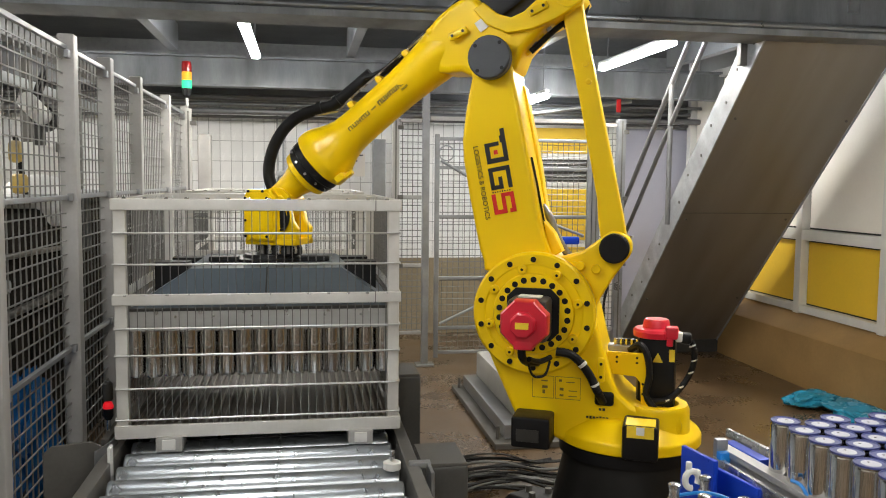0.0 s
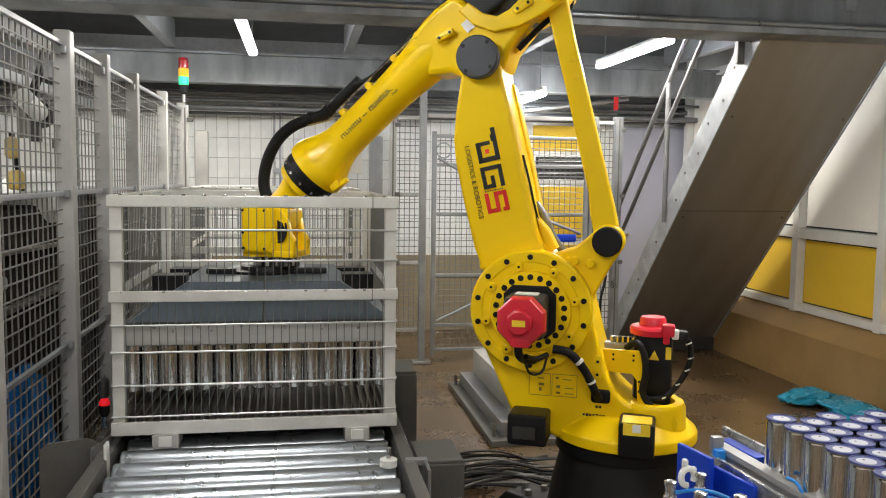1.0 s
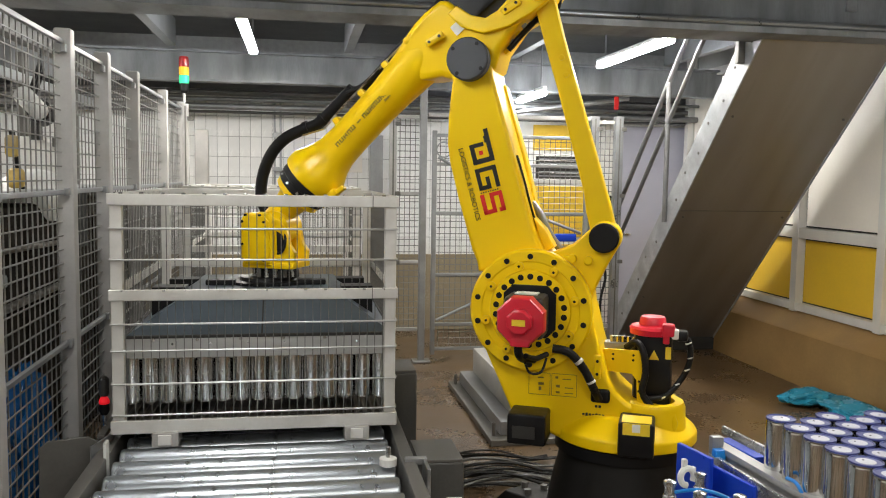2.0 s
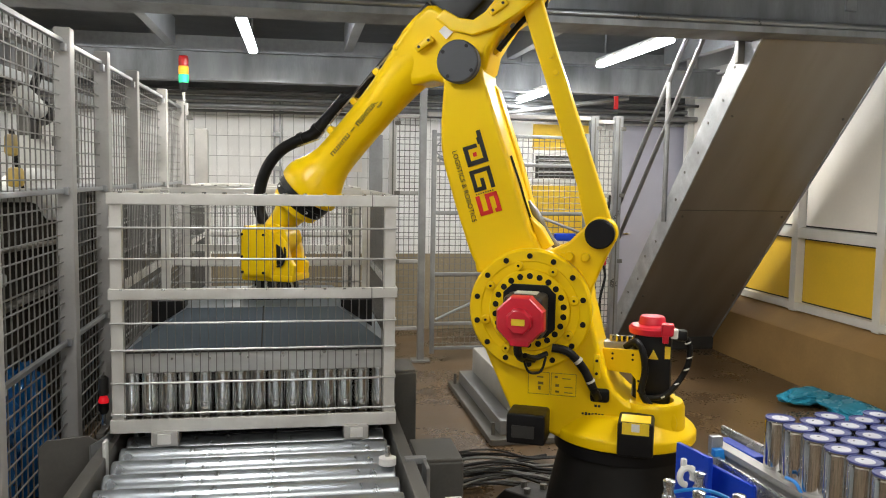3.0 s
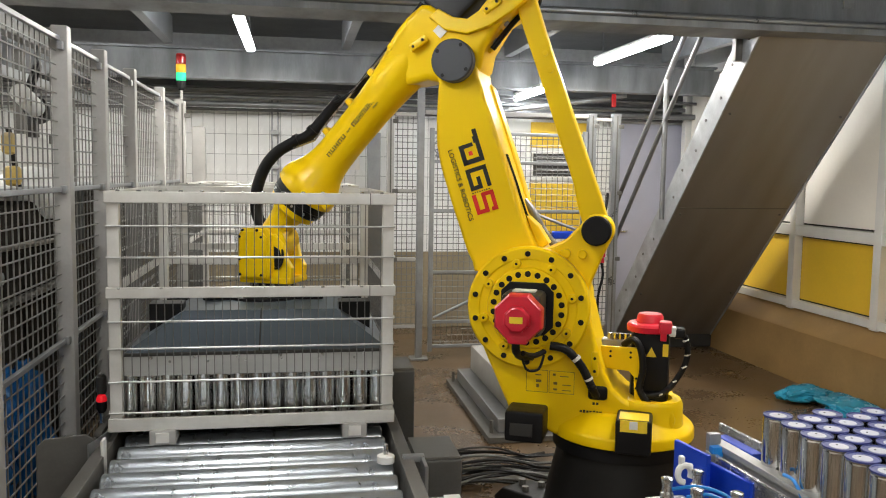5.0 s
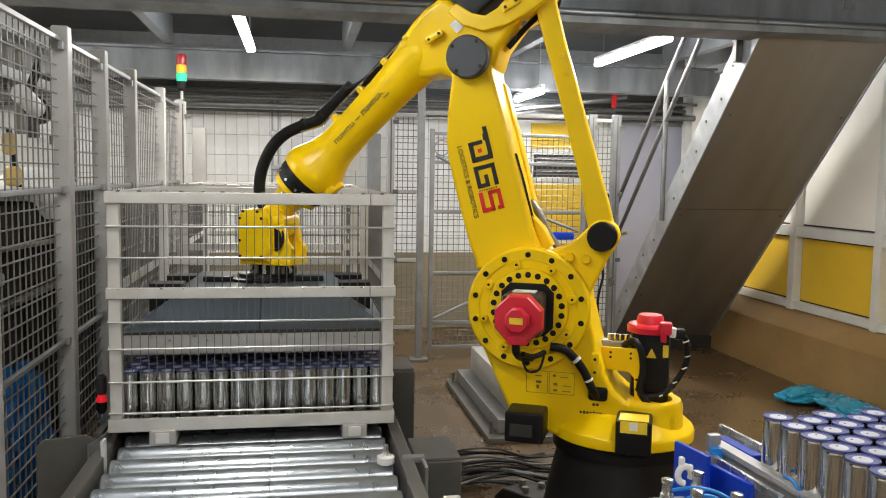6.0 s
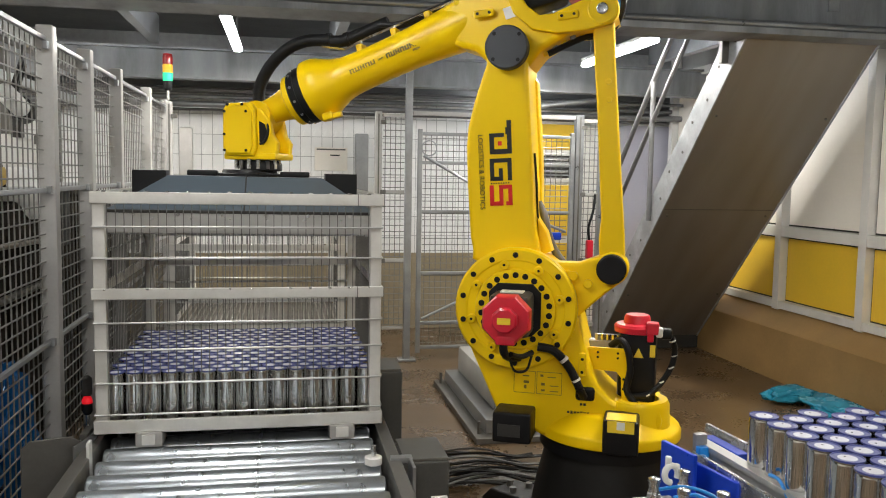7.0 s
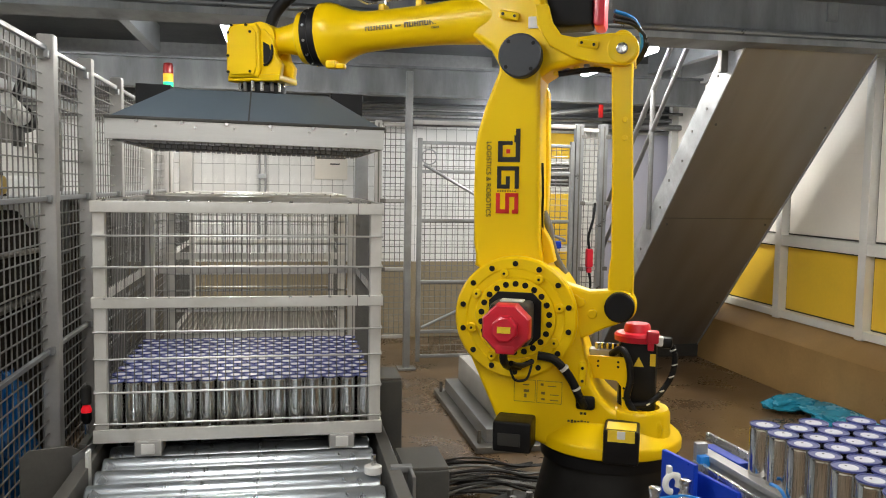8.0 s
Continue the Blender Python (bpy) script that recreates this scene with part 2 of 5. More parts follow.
def wires(runs, r, m4=4):
    """Many straight wires (a, b) in one mesh."""
    vs, fs = [], []
    for a, b in runs:
        a, b = Vector(a), Vector(b)
        d = (b - a).normalized()
        s = d.cross(Vector((0.13, 0.37, 0.92)) if abs(d.z) < 0.9 else Vector((1, 0, 0))).normalized()
        u = s.cross(d)
        k = len(vs)
        for p in (a, b):
            vs += [p + r * (s * math.cos(2 * math.pi * i / m4 + 0.78) + u * math.sin(2 * math.pi * i / m4 + 0.78)) for i in range(m4)]
        fs += [(k + i, k + (i + 1) % m4, k + m4 + (i + 1) % m4, k + m4 + i) for i in range(m4)]
        fs += [tuple(k + i for i in reversed(range(m4))), tuple(k + m4 + i for i in range(m4))]
    me = bpy.data.meshes.new("wires")
    me.from_pydata(vs, [], fs)
    return me


def weigh_normals(me):
    """Large faces keep their own flat normal; only the softened edges turn."""
    faces = [(p.normal.copy(), p.area) for p in me.polygons]
    round_vert = [[] for _ in me.vertices]
    for p in me.polygons:
        for v in p.vertices:
            round_vert[v].append(p.index)
    out = []
    for p in me.polygons:
        n0 = p.normal
        for v in p.vertices:
            n = Vector((0, 0, 0))
            for g in round_vert[v]:
                if n0.dot(faces[g][0]) > 0.83:
                    n += faces[g][0] * faces[g][1]
            out.append(n.normalized() if n.length > 0 else n0.copy())
    me.normals_split_custom_set(out)


def done(bm, name, material, shade=True):
    me = bm if isinstance(bm, bpy.types.Mesh) else bpy.data.meshes.new(name)
    if not isinstance(bm, bpy.types.Mesh):
        bmesh.ops.recalc_face_normals(bm, faces=bm.faces[:])
        bm.to_mesh(me)
        bm.free()
    me.materials.clear()
    me.materials.append(material)
    if shade and len(me.polygons):
        me.shade_smooth()
        me.set_sharp_from_angle(angle=radians(32))
        if not isinstance(bm, bpy.types.Mesh):
            weigh_normals(me)
    return me


def part(name, bm, material, parent, label="", at=None):
    ob = new(name, done(bm, name, material))
    ob.parent = parent
    if at is not None:
        ob.matrix_basis = at
    return tagged(ob, label)


def thing(name, label, category, m=None, group="", kind=""):
    ob = new(name)
    ob.empty_display_size = 0.1
    if m is not None:
        ob.matrix_basis = m
    return tagged(ob, label, category, group, kind)


def solid(name, bm, material, label, category, m=None, group="", kind=""):
    """A thing that is one mesh."""
    ob = new(name, done(bm, name, material))
    if m is not None:
        ob.matrix_basis = m
    return tagged(ob, label, category, group, kind)


B = bmesh.new

# ---- the hall ----
solid("floor", slab(B(), (0.0, 2.3, -0.05), (9.6, 14.0, 0.1)), M_FLOOR, "worn glossy brown concrete floor", "floor", kind="structure")
CEIL = 3.02
solid("ceiling", slab(B(), (0.0, 2.3, CEIL + 0.05), (9.6, 14.0, 0.1)), M_DECK, "dark steel deck of the mezzanine", "ceiling", kind="structure")
WALL_Y = 8.8
wall_back = solid("wall_back", slab(B(), (0.0, WALL_Y + 0.1, CEIL / 2), (9.2, 0.2, CEIL)), M_GROUT, "white tiled rear wall with grey joints", "wall", kind="structure")
solid("wall_front", slab(B(), (0.0, -4.1, CEIL / 2), (9.2, 0.2, CEIL)), M_WALL, "plain grey painted wall", "wall", kind="structure")
solid("wall_left", slab(B(), (-3.0, 2.3, CEIL / 2), (0.2, 12.6, CEIL)), M_PANEL_W, "plain pale painted wall", "wall", kind="structure")

# Side wall of framed panels on a plastered upstand.
WALL_X = 4.2
wall_right = solid("wall_right", slab(B(), (WALL_X + 0.16, 2.3, CEIL / 2), (0.2, 12.6, CEIL)), M_WALL, "side wall clad with framed cream and yellow panels", "wall", kind="structure")
solid("plinth_wall", prism(B(), [(4.005, 0.0), (4.255, 0.0), (4.255, 0.565), (4.2, 0.56), (4.03, 0.44), (4.012, 0.42)], -4.0, 8.6), M_KERB, "brown plastered upstand along the side wall", "upstand", kind="structure")
PITCH = 1.06
for k in range(-8, 4):
    y0 = 5.385 + PITCH * k
    if not -4.0 < y0 < 8.6:
        continue
    part("post", slab(B(), (WALL_X + 0.005, y0, (0.55 + CEIL) / 2), (0.09, 0.085, CEIL - 0.55), 0.006), M_ALU, wall_right)
    for z0, z1, mt, nm in ((0.625, 1.175, M_PANEL_Y, "yellow_panel"), (1.27, 2.72, M_PANEL_W, "cream_panel")):
        zc, h = (z0 + z1) / 2, z1 - z0
        if y0 + PITCH < 8.8:
            part("gasket", slab(B(), (WALL_X + 0.045, y0 + PITCH / 2, zc), (0.02, PITCH - 0.085, h)), M_GASKET, wall_right)
            part(nm, slab(B(), (WALL_X + 0.036, y0 + PITCH / 2, zc), (0.02, PITCH - 0.112, h - 0.026), 0.003), mt, wall_right)
for z, h in ((0.593, 0.064), (1.2225, 0.089), (2.76, 0.08)):
    part("rail", slab(B(), (WALL_X + 0.008, 2.3, z), (0.084, 12.6, h), 0.005), M_ALU, wall_right)

# Steel of the mezzanine.


def i_beam(name, a, b, h, w, material, label, t=0.02):
    a, b = Vector(a), Vector(b)
    d = b - a
    along_x = abs(d.x) > abs(d.y)
    L = d.length
    bm = B()
    c = (a + b) / 2
    for dz, ww, hh in ((-h / 2 + t / 2, w, t), (h / 2 - t / 2, w, t), (0, 0.014, h - 2 * t)):
        slab(bm, (c.x, c.y, c.z + dz), (L, ww, hh) if along_x else (ww, L, hh))
    return solid(name, bm, material, label, "beam", kind="structure")


i_beam("beam_near", (-4.4, 5.09, 2.765), (4.3, 5.09, 2.765), 0.36, 0.34, M_BEAM, "grey steel I-beam under the mezzanine", 0.04)
i_beam("beam_far", (-4.4, 7.95, 2.62), (4.3, 7.95, 2.62), 0.28, 0.16, M_BEAM, "grey steel I-beam under the mezzanine")
solid("beam_pipe", rod(B(), (-4.38, 4.948, 2.65), (4.28, 4.948, 2.65), 0.024, 16), M_STEELTUBE, "dull galvanised pipe lying on the flange of a beam", "pipe")
for x in (-2.6, -1.13, 0.45, 2.0, 3.6):
    solid("joist", slab(B(), (x, 6.47, 2.9), (0.08, 2.8, 0.24), 0.006), M_GALV, "galvanised channel joist under the deck", "joist", kind="structure", group="deck joists")
for x in (-2.6, -0.9, 0.9, 2.4):
    solid("joist", slab(B(), (x, 0.4, 2.93), (0.075, 8.9, 0.17), 0.006), M_GALV, "galvanised channel joist under the deck", "joist", kind="structure", group="deck joists")
for z, y, r in ((2.30, 8.45, 0.03), (2.38, 8.55, 0.022), (2.44, 8.42, 0.016), (2.26, 8.6, 0.015)):
    solid("pipe", rod(B(), (-2.92, y, z), (4.28, y, z), r, 12), M_RAIL, "grey service pipe along the rear wall", "pipe", group="wall pipes")
solid("cable_tray", slab(slab(B(), (0.68, 8.71, 2.49), (7.18, 0.18, 0.01)), (0.68, 8.62, 2.52), (7.18, 0.01, 0.07)), M_DECK, "dark cable tray under the ceiling", "tray")
solid("diagonal_brace", rod(B(), (2.0, 8.1, 2.28), (3.3, 8.1, 2.47), 0.022, 10), M_GALV, "galvanised diagonal brace tube", "brace")
solid("red_marker", slab(B(), (3.09, 7.9, 2.4), (0.045, 0.02, 0.13), 0.004), M_LREDOFF, "small red sign plate on a pipe", "sign")

# Tiles of the rear wall: those that the cell leaves in sight.
TW, TH = 0.11, 0.205
tile_me = done(slab(B(), (0, 0, 0), (TW - 0.005, 0.012, TH - 0.005)), "tile", M_TILE)
for j in range(5, 12):
    for i in range(-12, 28):
        o = new("tile", tile_me)
        o.parent = wall_back
        o.matrix_basis = pose(i * TW, WALL_Y - 0.004, 0.08 + j * TH)
far = [(i, j) for j in range(0, 12) for i in range(-26, 20) if not (j >= 5 and -12 <= i < 28)]
bm = B()
for i, j in far:
    slab(bm, (i * TW, WALL_Y - 0.004, 0.08 + j * TH), (TW - 0.005, 0.012, TH - 0.005))
tagged(part("tile_field", bm, M_TILE, wall_back), kind="stuff")

solid("dado", slab(B(), (0.1, WALL_Y - 0.03, 0.41), (4.0, 0.03, 0.82), 0.008), M_DADO, "glossy beige dado along the rear wall", "dado", kind="structure")

# Yellow panelled corner and grey door behind the fence.
yw = thing("partition", "yellow panelled partition with a louvred window", "partition", pose(2.82, WALL_Y - 0.09, 0), kind="structure")
part("frame", slab(B(), (0, 0, 1.2), (1.2, 0.05, 2.4), 0.004), M_ALU, yw)
for z, h, mt in ((2.085, 0.27, M_PANEL_Y), (1.29, 0.55, M_PANEL_Y), (0.66, 0.55, M_PANEL_Y)):
    part("panel", slab(B(), (-0.02, -0.03, z), (0.66, 0.02, h), 0.004), mt, yw)
part("louvre_frame", slab(B(), (-0.02, -0.035, 1.765), (0.66, 0.03, 0.34), 0.004), M_ALU, yw)
part("louvre_opening", slab(B(), (-0.04, -0.045, 1.765), (0.56, 0.03, 0.24)), M_GASKET, yw)
for k in range(5):
    part("slat", slab(B(), (-0.04, -0.066, 1.675 + 0.045 * k), (0.5, 0.012, 0.012)), M_GALV, yw)
dr = thing("door_1", "closed lilac-grey steel door in a pale frame", "door", pose(3.85, WALL_Y - 0.06, 0), kind="structure")
part("frame", slab(B(), (0, 0, 1.17), (0.86, 0.06, 2.34), 0.005), M_ALU, dr)
part("leaf", slab(B(), (0, -0.035, 1.13), (0.74, 0.03, 2.2), 0.005), M_DOORGREY, dr)
part("handle", slab(B(), (-0.3, -0.06, 1.05), (0.12, 0.025, 0.02), 0.005), M_STEEL, dr)

# Ceiling luminaires: the first three are in sight, the rest added unseen; the row goes on over the camera.
# The added six brighten conveyor, robot, right wall and the space beyond the fence.
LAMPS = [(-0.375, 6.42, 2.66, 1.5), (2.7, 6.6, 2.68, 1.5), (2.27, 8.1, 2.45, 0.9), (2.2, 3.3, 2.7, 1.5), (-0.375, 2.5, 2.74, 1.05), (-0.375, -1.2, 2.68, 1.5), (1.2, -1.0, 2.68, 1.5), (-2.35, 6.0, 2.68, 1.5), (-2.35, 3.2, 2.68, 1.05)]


def luminaire(x, y, z, length):
    t = thing("tube_light", "lit white fluorescent batten light", "light", pose(x, y, z), group="tube lights")
    part("housing", slab(B(), (0, 0, 0.045), (0.05, length + 0.06, 0.04), 0.01), M_WHITEPLASTIC, t)
    part("tube", slab(B(), (0, 0, 0), (0.075, length, 0.05), 0.022), M_TUBE, t, "glowing diffuser")
    for dy in (-0.4, 0.4):
        part("hanger", rod(B(), (0, dy * length, 0.06), (0, dy * length, CEIL - z), 0.008, 8), M_GALV, t)
    if length < 1:
        return
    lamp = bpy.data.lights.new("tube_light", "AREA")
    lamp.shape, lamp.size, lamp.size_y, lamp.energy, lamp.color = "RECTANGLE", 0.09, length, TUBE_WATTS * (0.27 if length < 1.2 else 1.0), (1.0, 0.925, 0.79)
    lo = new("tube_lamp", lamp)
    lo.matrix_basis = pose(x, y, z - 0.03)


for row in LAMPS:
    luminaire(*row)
# Conduits that feed the lights.
for x, y in ((-0.47, 5.75), (-0.43, 7.25)):
    solid("light_conduit", hose(B(), [(x, y, 3.02), (x, y, 2.86), (x + 0.04, y, 2.76), (x + 0.05, y, 2.71)], 0.014, 8), M_GALV, "grey conduit bending down to a tube light", "conduit", group="light conduits")

# Staircase that rises towards the camera.
stair = thing("staircase", "steel staircase with brushed underside plate and tube handrails", "staircase", pose(3.0, 7.45, 0))
S0, S1 = Vector((0, 0.05, 0.10)), Vector((0, -2.35, 2.62))
sd = (S1 - S0).normalized()
sn = Vector((0, sd.z, -sd.y)) * -1
W = 1.0
mid = (S0 + S1) / 2
ang = math.degrees(math.atan2(sd.z, -sd.y))
rot = pose(0, 0, 0, -ang, 0, 0)
L = (S1 - S0).length
part("underside", slab(B(), (0, 0, 0), (W - 0.02, L, 0.006), 0.002), M_STAIR, stair, "brushed steel plate, floor's brown reflection tinted into its colour", at=Matrix.Translation(mid + Vector((W / 2, 0, 0))) @ rot)
for x in (0.0, W):
    st = part("stringer", slab(B(), (0, 0, 0.1), (0.012, L + 0.1, 0.22), 0.002), M_STRINGER, stair, "spotted galvanised stringer plate", at=Matrix.Translation(mid + Vector((x, 0, 0))) @ rot)
    for k in range(14):
        part("bolt", rod(B(), (-0.012, 0, 0), (0.012, 0, 0), 0.011, 8), M_CONV, st, at=Matrix.Translation((0, -L / 2 + 0.12 + k * (L - 0.2) / 13, 0.13 if k % 2 else 0.08)))
for k in range(12):
    p = S0 + (S1 - S0) * ((k + 0.6) / 12.5)
    part("tread", slab(B(), (W / 2, p.y, p.z + 0.17), (W - 0.03, 0.24, 0.03), 0.004), M_GALV, stair)
for dz, r in ((1.27, 0.021), (0.93, 0.019)):
    a = S0 + Vector((-0.02, 0.0, dz))
    b = S1 + Vector((-0.02, 0.0, dz))
    part("handrail", rod(B(), a, b, r, 12), M_RAIL, stair)
for f in (0.43,):
    p = S0 + (S1 - S0) * f
    part("baluster", rod(B(), p + Vector((-0.02, 0, 0.12)), p + Vector((-0.02, 0, 1.27)), 0.021, 12), M_RAIL, stair)
part("seam", slab(B(), (0, 0, -0.004), (W - 0.03, 0.006, 0.003)), M_CONV, stair, at=Matrix.Translation(S0 + (S1 - S0) * 0.52 + Vector((W / 2, 0, 0))) @ rot)
for f in (0.5, 0.2, 0.8):
    for dx in (0.06, W - 0.06):
        part("rivet", rod(B(), (0, 0, -0.012), (0, 0, 0.0), 0.009, 8), M_CONV, stair, at=Matrix.Translation(S0 + (S1 - S0) * f + Vector((dx, 0, 0))) @ rot)
part("hanger_bracket", slab(B(), (-0.03, -2.1, 2.56), (0.05, 0.05, 0.22), 0.004), M_CONV, stair)
part("foot", slab(B(), (W / 2, 0.1, 0.08), (W + 0.06, 0.16, 0.16), 0.01), M_MOTORBOX, stair)

# ---- fences ----


def grid_mesh(p0, p1, z0, z1, dv, dh, r):
    p0, p1 = Vector((*p0, 0)), Vector((*p1, 0))
    d = p1 - p0
    L = d.length
    d.normalize()
    side = Vector((-d.y, d.x, 0)) * r * 1.6
    n = int(L / dv)
    runs = [(p0 + d * (dv * (k + 0.5)) + Vector((0, 0, z0)) + side, p0 + d * (dv * (k + 0.5)) + Vector((0, 0, z1)) + side) for k in range(n)]
    m = int((z1 - z0) / dh)
    runs += [(p0 + Vector((0, 0, z0 + dh * (k + 0.5))), p1 + Vector((0, 0, z0 + dh * (k + 0.5)))) for k in range(m)]
    return wires(runs, r)


FX = -1.0
POSTS = [1.9, 2.9, 3.87, 4.58, 5.38, 6.5, 7.5]
fl = thing("mesh_fence", "light grey welded-mesh machine fence beside the conveyor", "fence", group="cell fences")
for k, y in enumerate(POSTS):
    if y > 1.95:
        part("post", slab(B(), (FX, y, 1.13), (0.07, 0.07, 2.26), 0.008), M_FENCE, fl)
for a, b in zip(POSTS, POSTS[1:]):
    a, b = a + 0.04, b - 0.04
    part("mesh_panel", grid_mesh((FX - 0.012, a), (FX - 0.012, b), 0.2, 2.2, 0.066, 0.06, 0.0036), M_FWIRE, fl)
    for z in (2.2, 1.56, 0.9, 0.2):
        part("rail", slab(B(), (FX, (a + b) / 2, z), (0.02, b - a, 0.02), 0.003), M_GALV, fl)
    for z in (2.17, 1.56, 0.9):
        for yy in (a + 0.02, b - 0.02):
            part("clamp", slab(B(), (FX + 0.014, yy, z), (0.022, 0.035, 0.034), 0.004), M_GALV, fl)

FY = 7.22
fb = thing("mesh_fence", "grey welded-mesh machine fence behind the robot cell", "fence", group="cell fences")
for x, h, w in ((-0.93, 2.22, 0.05), (0.80, 2.19, 0.06), (2.622, 2.21, 0.075), (2.853, 2.215, 0.075)):
    pst = part("post", slab(B(), (x, FY, h / 2), (w, w, h), 0.006), M_STEELTUBE if x > 2 else M_FENCE, fb)
    part("groove", slab(B(), (x, FY - w / 2, h / 2), (0.012, 0.004, h - 0.04)), M_CONV, pst)
    for z in (2.1, 1.5, 0.9):
        part("clamp", slab(B(), (x + 0.04, FY - 0.02, z), (0.05, 0.04, 0.035), 0.005), M_CONV, pst)
for x0, x1 in ((0.84, 1.03), (2.665, 2.81)):
    part("mesh_panel", grid_mesh((x0, FY), (x1, FY), 0.3, 2.16, 0.045, 0.055, 0.0037), M_WIRE, fb)
    for z in (2.16, 1.5, 0.9, 0.3):
        part("rail", slab(B(), ((x0 + x1) / 2, FY, z), (x1 - x0, 0.028, 0.03), 0.004), M_FENCE, fb)
part("mast", slab(B(), (1.066, FY, 1.31), (0.06, 0.06, 2.62), 0.006), M_GALV, fb, "tall galvanised mast")
part("mast_foot", slab(B(), (1.066, FY, 0.012), (0.16, 0.14, 0.02), 0.004), M_GALV, fb)
part("head_rail", slab(B(), (1.845, FY, 2.185), (1.48, 0.04, 0.035), 0.004), M_FENCE, fb)
gate = thing("mesh_gate", "grey steel mesh gate with braces in the rear fence", "gate")
G0, G1 = 1.165, 2.56
for x in (G0, G1):
    part("stile", slab(B(), (x, FY - 0.01, 1.06), (0.04, 0.04, 1.98), 0.005), M_GALV, gate)
for z in (2.01, 1.76, 1.33, 0.785, 0.34, 0.12):
    part("cross_rail", slab(B(), ((G0 + G1) / 2, FY - 0.01, z), (G1 - G0 - 0.04, 0.03, 0.03), 0.005), M_GALV, gate)
part("mesh_panel", grid_mesh((G0 + 0.03, FY + 0.012), (G1 - 0.03, FY + 0.012), 0.13, 2.0, 0.05, 0.055, 0.0036), M_WIRE, gate)
part("brace", rod(B(), (G0 + 0.03, FY - 0.03, 1.82), (G0 + 0.75, FY - 0.03, 1.42), 0.013, 8), M_GALV, gate)
part("brace", rod(B(), (G0 + 0.03, FY - 0.03, 0.38), (G0 + 0.55, FY - 0.03, 0.62), 0.013, 8), M_GALV, gate)
part("brace", rod(B(), (G0 + 0.8, FY - 0.03, 1.36), (G1 - 0.05, FY - 0.03, 1.16), 0.013, 8), M_GALV, gate)
bm = B()
hose(bm, [(G0 + 0.08 + 0.065 * math.cos(a * math.pi / 6), FY - 0.03, 1.885 + 0.065 * math.sin(a * math.pi / 6)) for a in range(13)], 0.006, 6, 3)
part("ring_handle", bm, M_GALV, gate)
part("safety_box", slab(slab(B(), (2.735, FY - 0.05, 1.0), (0.06, 0.06, 0.17), 0.012), (2.735, FY - 0.05, 0.89), (0.045, 0.045, 0.05), 0.01), M_RED, fb, "red safety switch box")
part("switch_lead", hose(B(), [(2.735, FY - 0.05, 1.08), (2.72, FY - 0.06, 1.2), (2.76, FY - 0.06, 1.36), (2.78, FY - 0.04, 1.5)], 0.012, 8), M_RUBBER, fb)
part("switch_lead", hose(B(), [(2.735, FY - 0.05, 0.87), (2.75, FY - 0.06, 0.75), (2.71, FY - 0.06, 0.55), (2.72, FY - 0.05, 0.3)], 0.012, 8), M_RUBBER, fb)
part("blue_latch", slab(B(), (G1 - 0.2, FY - 0.05, 1.12), (0.2, 0.06, 0.07), 0.015), M_BLUEBLOCK, gate, "blue gate latch")

# Signal tower on the fence corner.
st = thing("signal_tower", "stack light with red, amber and lit green lenses", "signal light", pose(-0.975, 7.5, 2.262))
part("stem", rod(B(), (0, 0, 0), (0, 0, 0.07), 0.012, 10), M_WHITEPLASTIC, st)
part("socket", lathe(B(), [(0.02, 0.07), (0.036, 0.09), (0.04, 0.15)], 16), M_BLACK, st)
for k, (mt, nm) in enumerate(((M_LGREEN, "green_lens"), (M_LAMBER, "amber_lens"), (M_LREDOFF, "red_lens"))):
    part(nm, lathe(B(), [(0.04, 0.152 + 0.07 * k), (0.042, 0.156 + 0.07 * k), (0.042, 0.214 + 0.07 * k), (0.04, 0.22 + 0.07 * k)], 18), mt, st)
part("cap", lathe(B(), [(0.041, 0.362), (0.036, 0.378), (0.01, 0.384)], 18), M_LREDOFF, st)

# ---- the transport cage ----
CX0, CX1, CY0, CY1, CZ0, CZ1 = -0.705, 0.385, 3.24, 4.46, 0.655, 1.57
cage = thing("wire_cage", "pale grey steel cage with wire sides on a roller conveyor", "cage", pose(0, 0, 0), group="transport cages")
for x in (CX0 + 0.03, CX1 - 0.03):
    for y in (CY0 + 0.03, CY1 - 0.03):
        part("corner_post", slab(B(), (x, y, (CZ0 + CZ1) / 2), (0.045, 0.045, CZ1 - CZ0 - 0.02), 0.004), M_CAGE, cage)
for z, h in ((CZ1 - 0.022, 0.044), (1.188, 0.042), (CZ0 + 0.026, 0.052)):
    for y in (CY0 + 0.008, CY1 - 0.008):
        part("long_rail", slab(B(), ((CX0 + CX1) / 2, y, z), (CX1 - CX0, 0.016, h), 0.004), M_CAGE, cage)
    for x in (CX0 + 0.006, CX1 - 0.006):
        part("side_rail", slab(B(), (x, (CY0 + CY1) / 2, z), (0.012, CY1 - CY0 - 0.034, h), 0.003), M_CAGE, cage)
cross = [1.44, 1.322, 1.078, 0.975, 0.848, 0.728]


def strand(parent, name, a, b, r, n, material, cache={}):
    """One straight wire; equal lengths share a mesh."""
    a, b = Vector(a), Vector(b)
    d = b - a
    key = (round(d.length, 3), r, n)
    if key not in cache:
        cache[key] = done(wires([((0, 0, 0), (0, 0, d.length))], r, n), name, material)
    o = new(name, cache[key])
    o.parent = parent
    o.matrix_basis = Matrix.Translation(a) @ d.to_track_quat("Z", "Y").to_matrix().to_4x4()


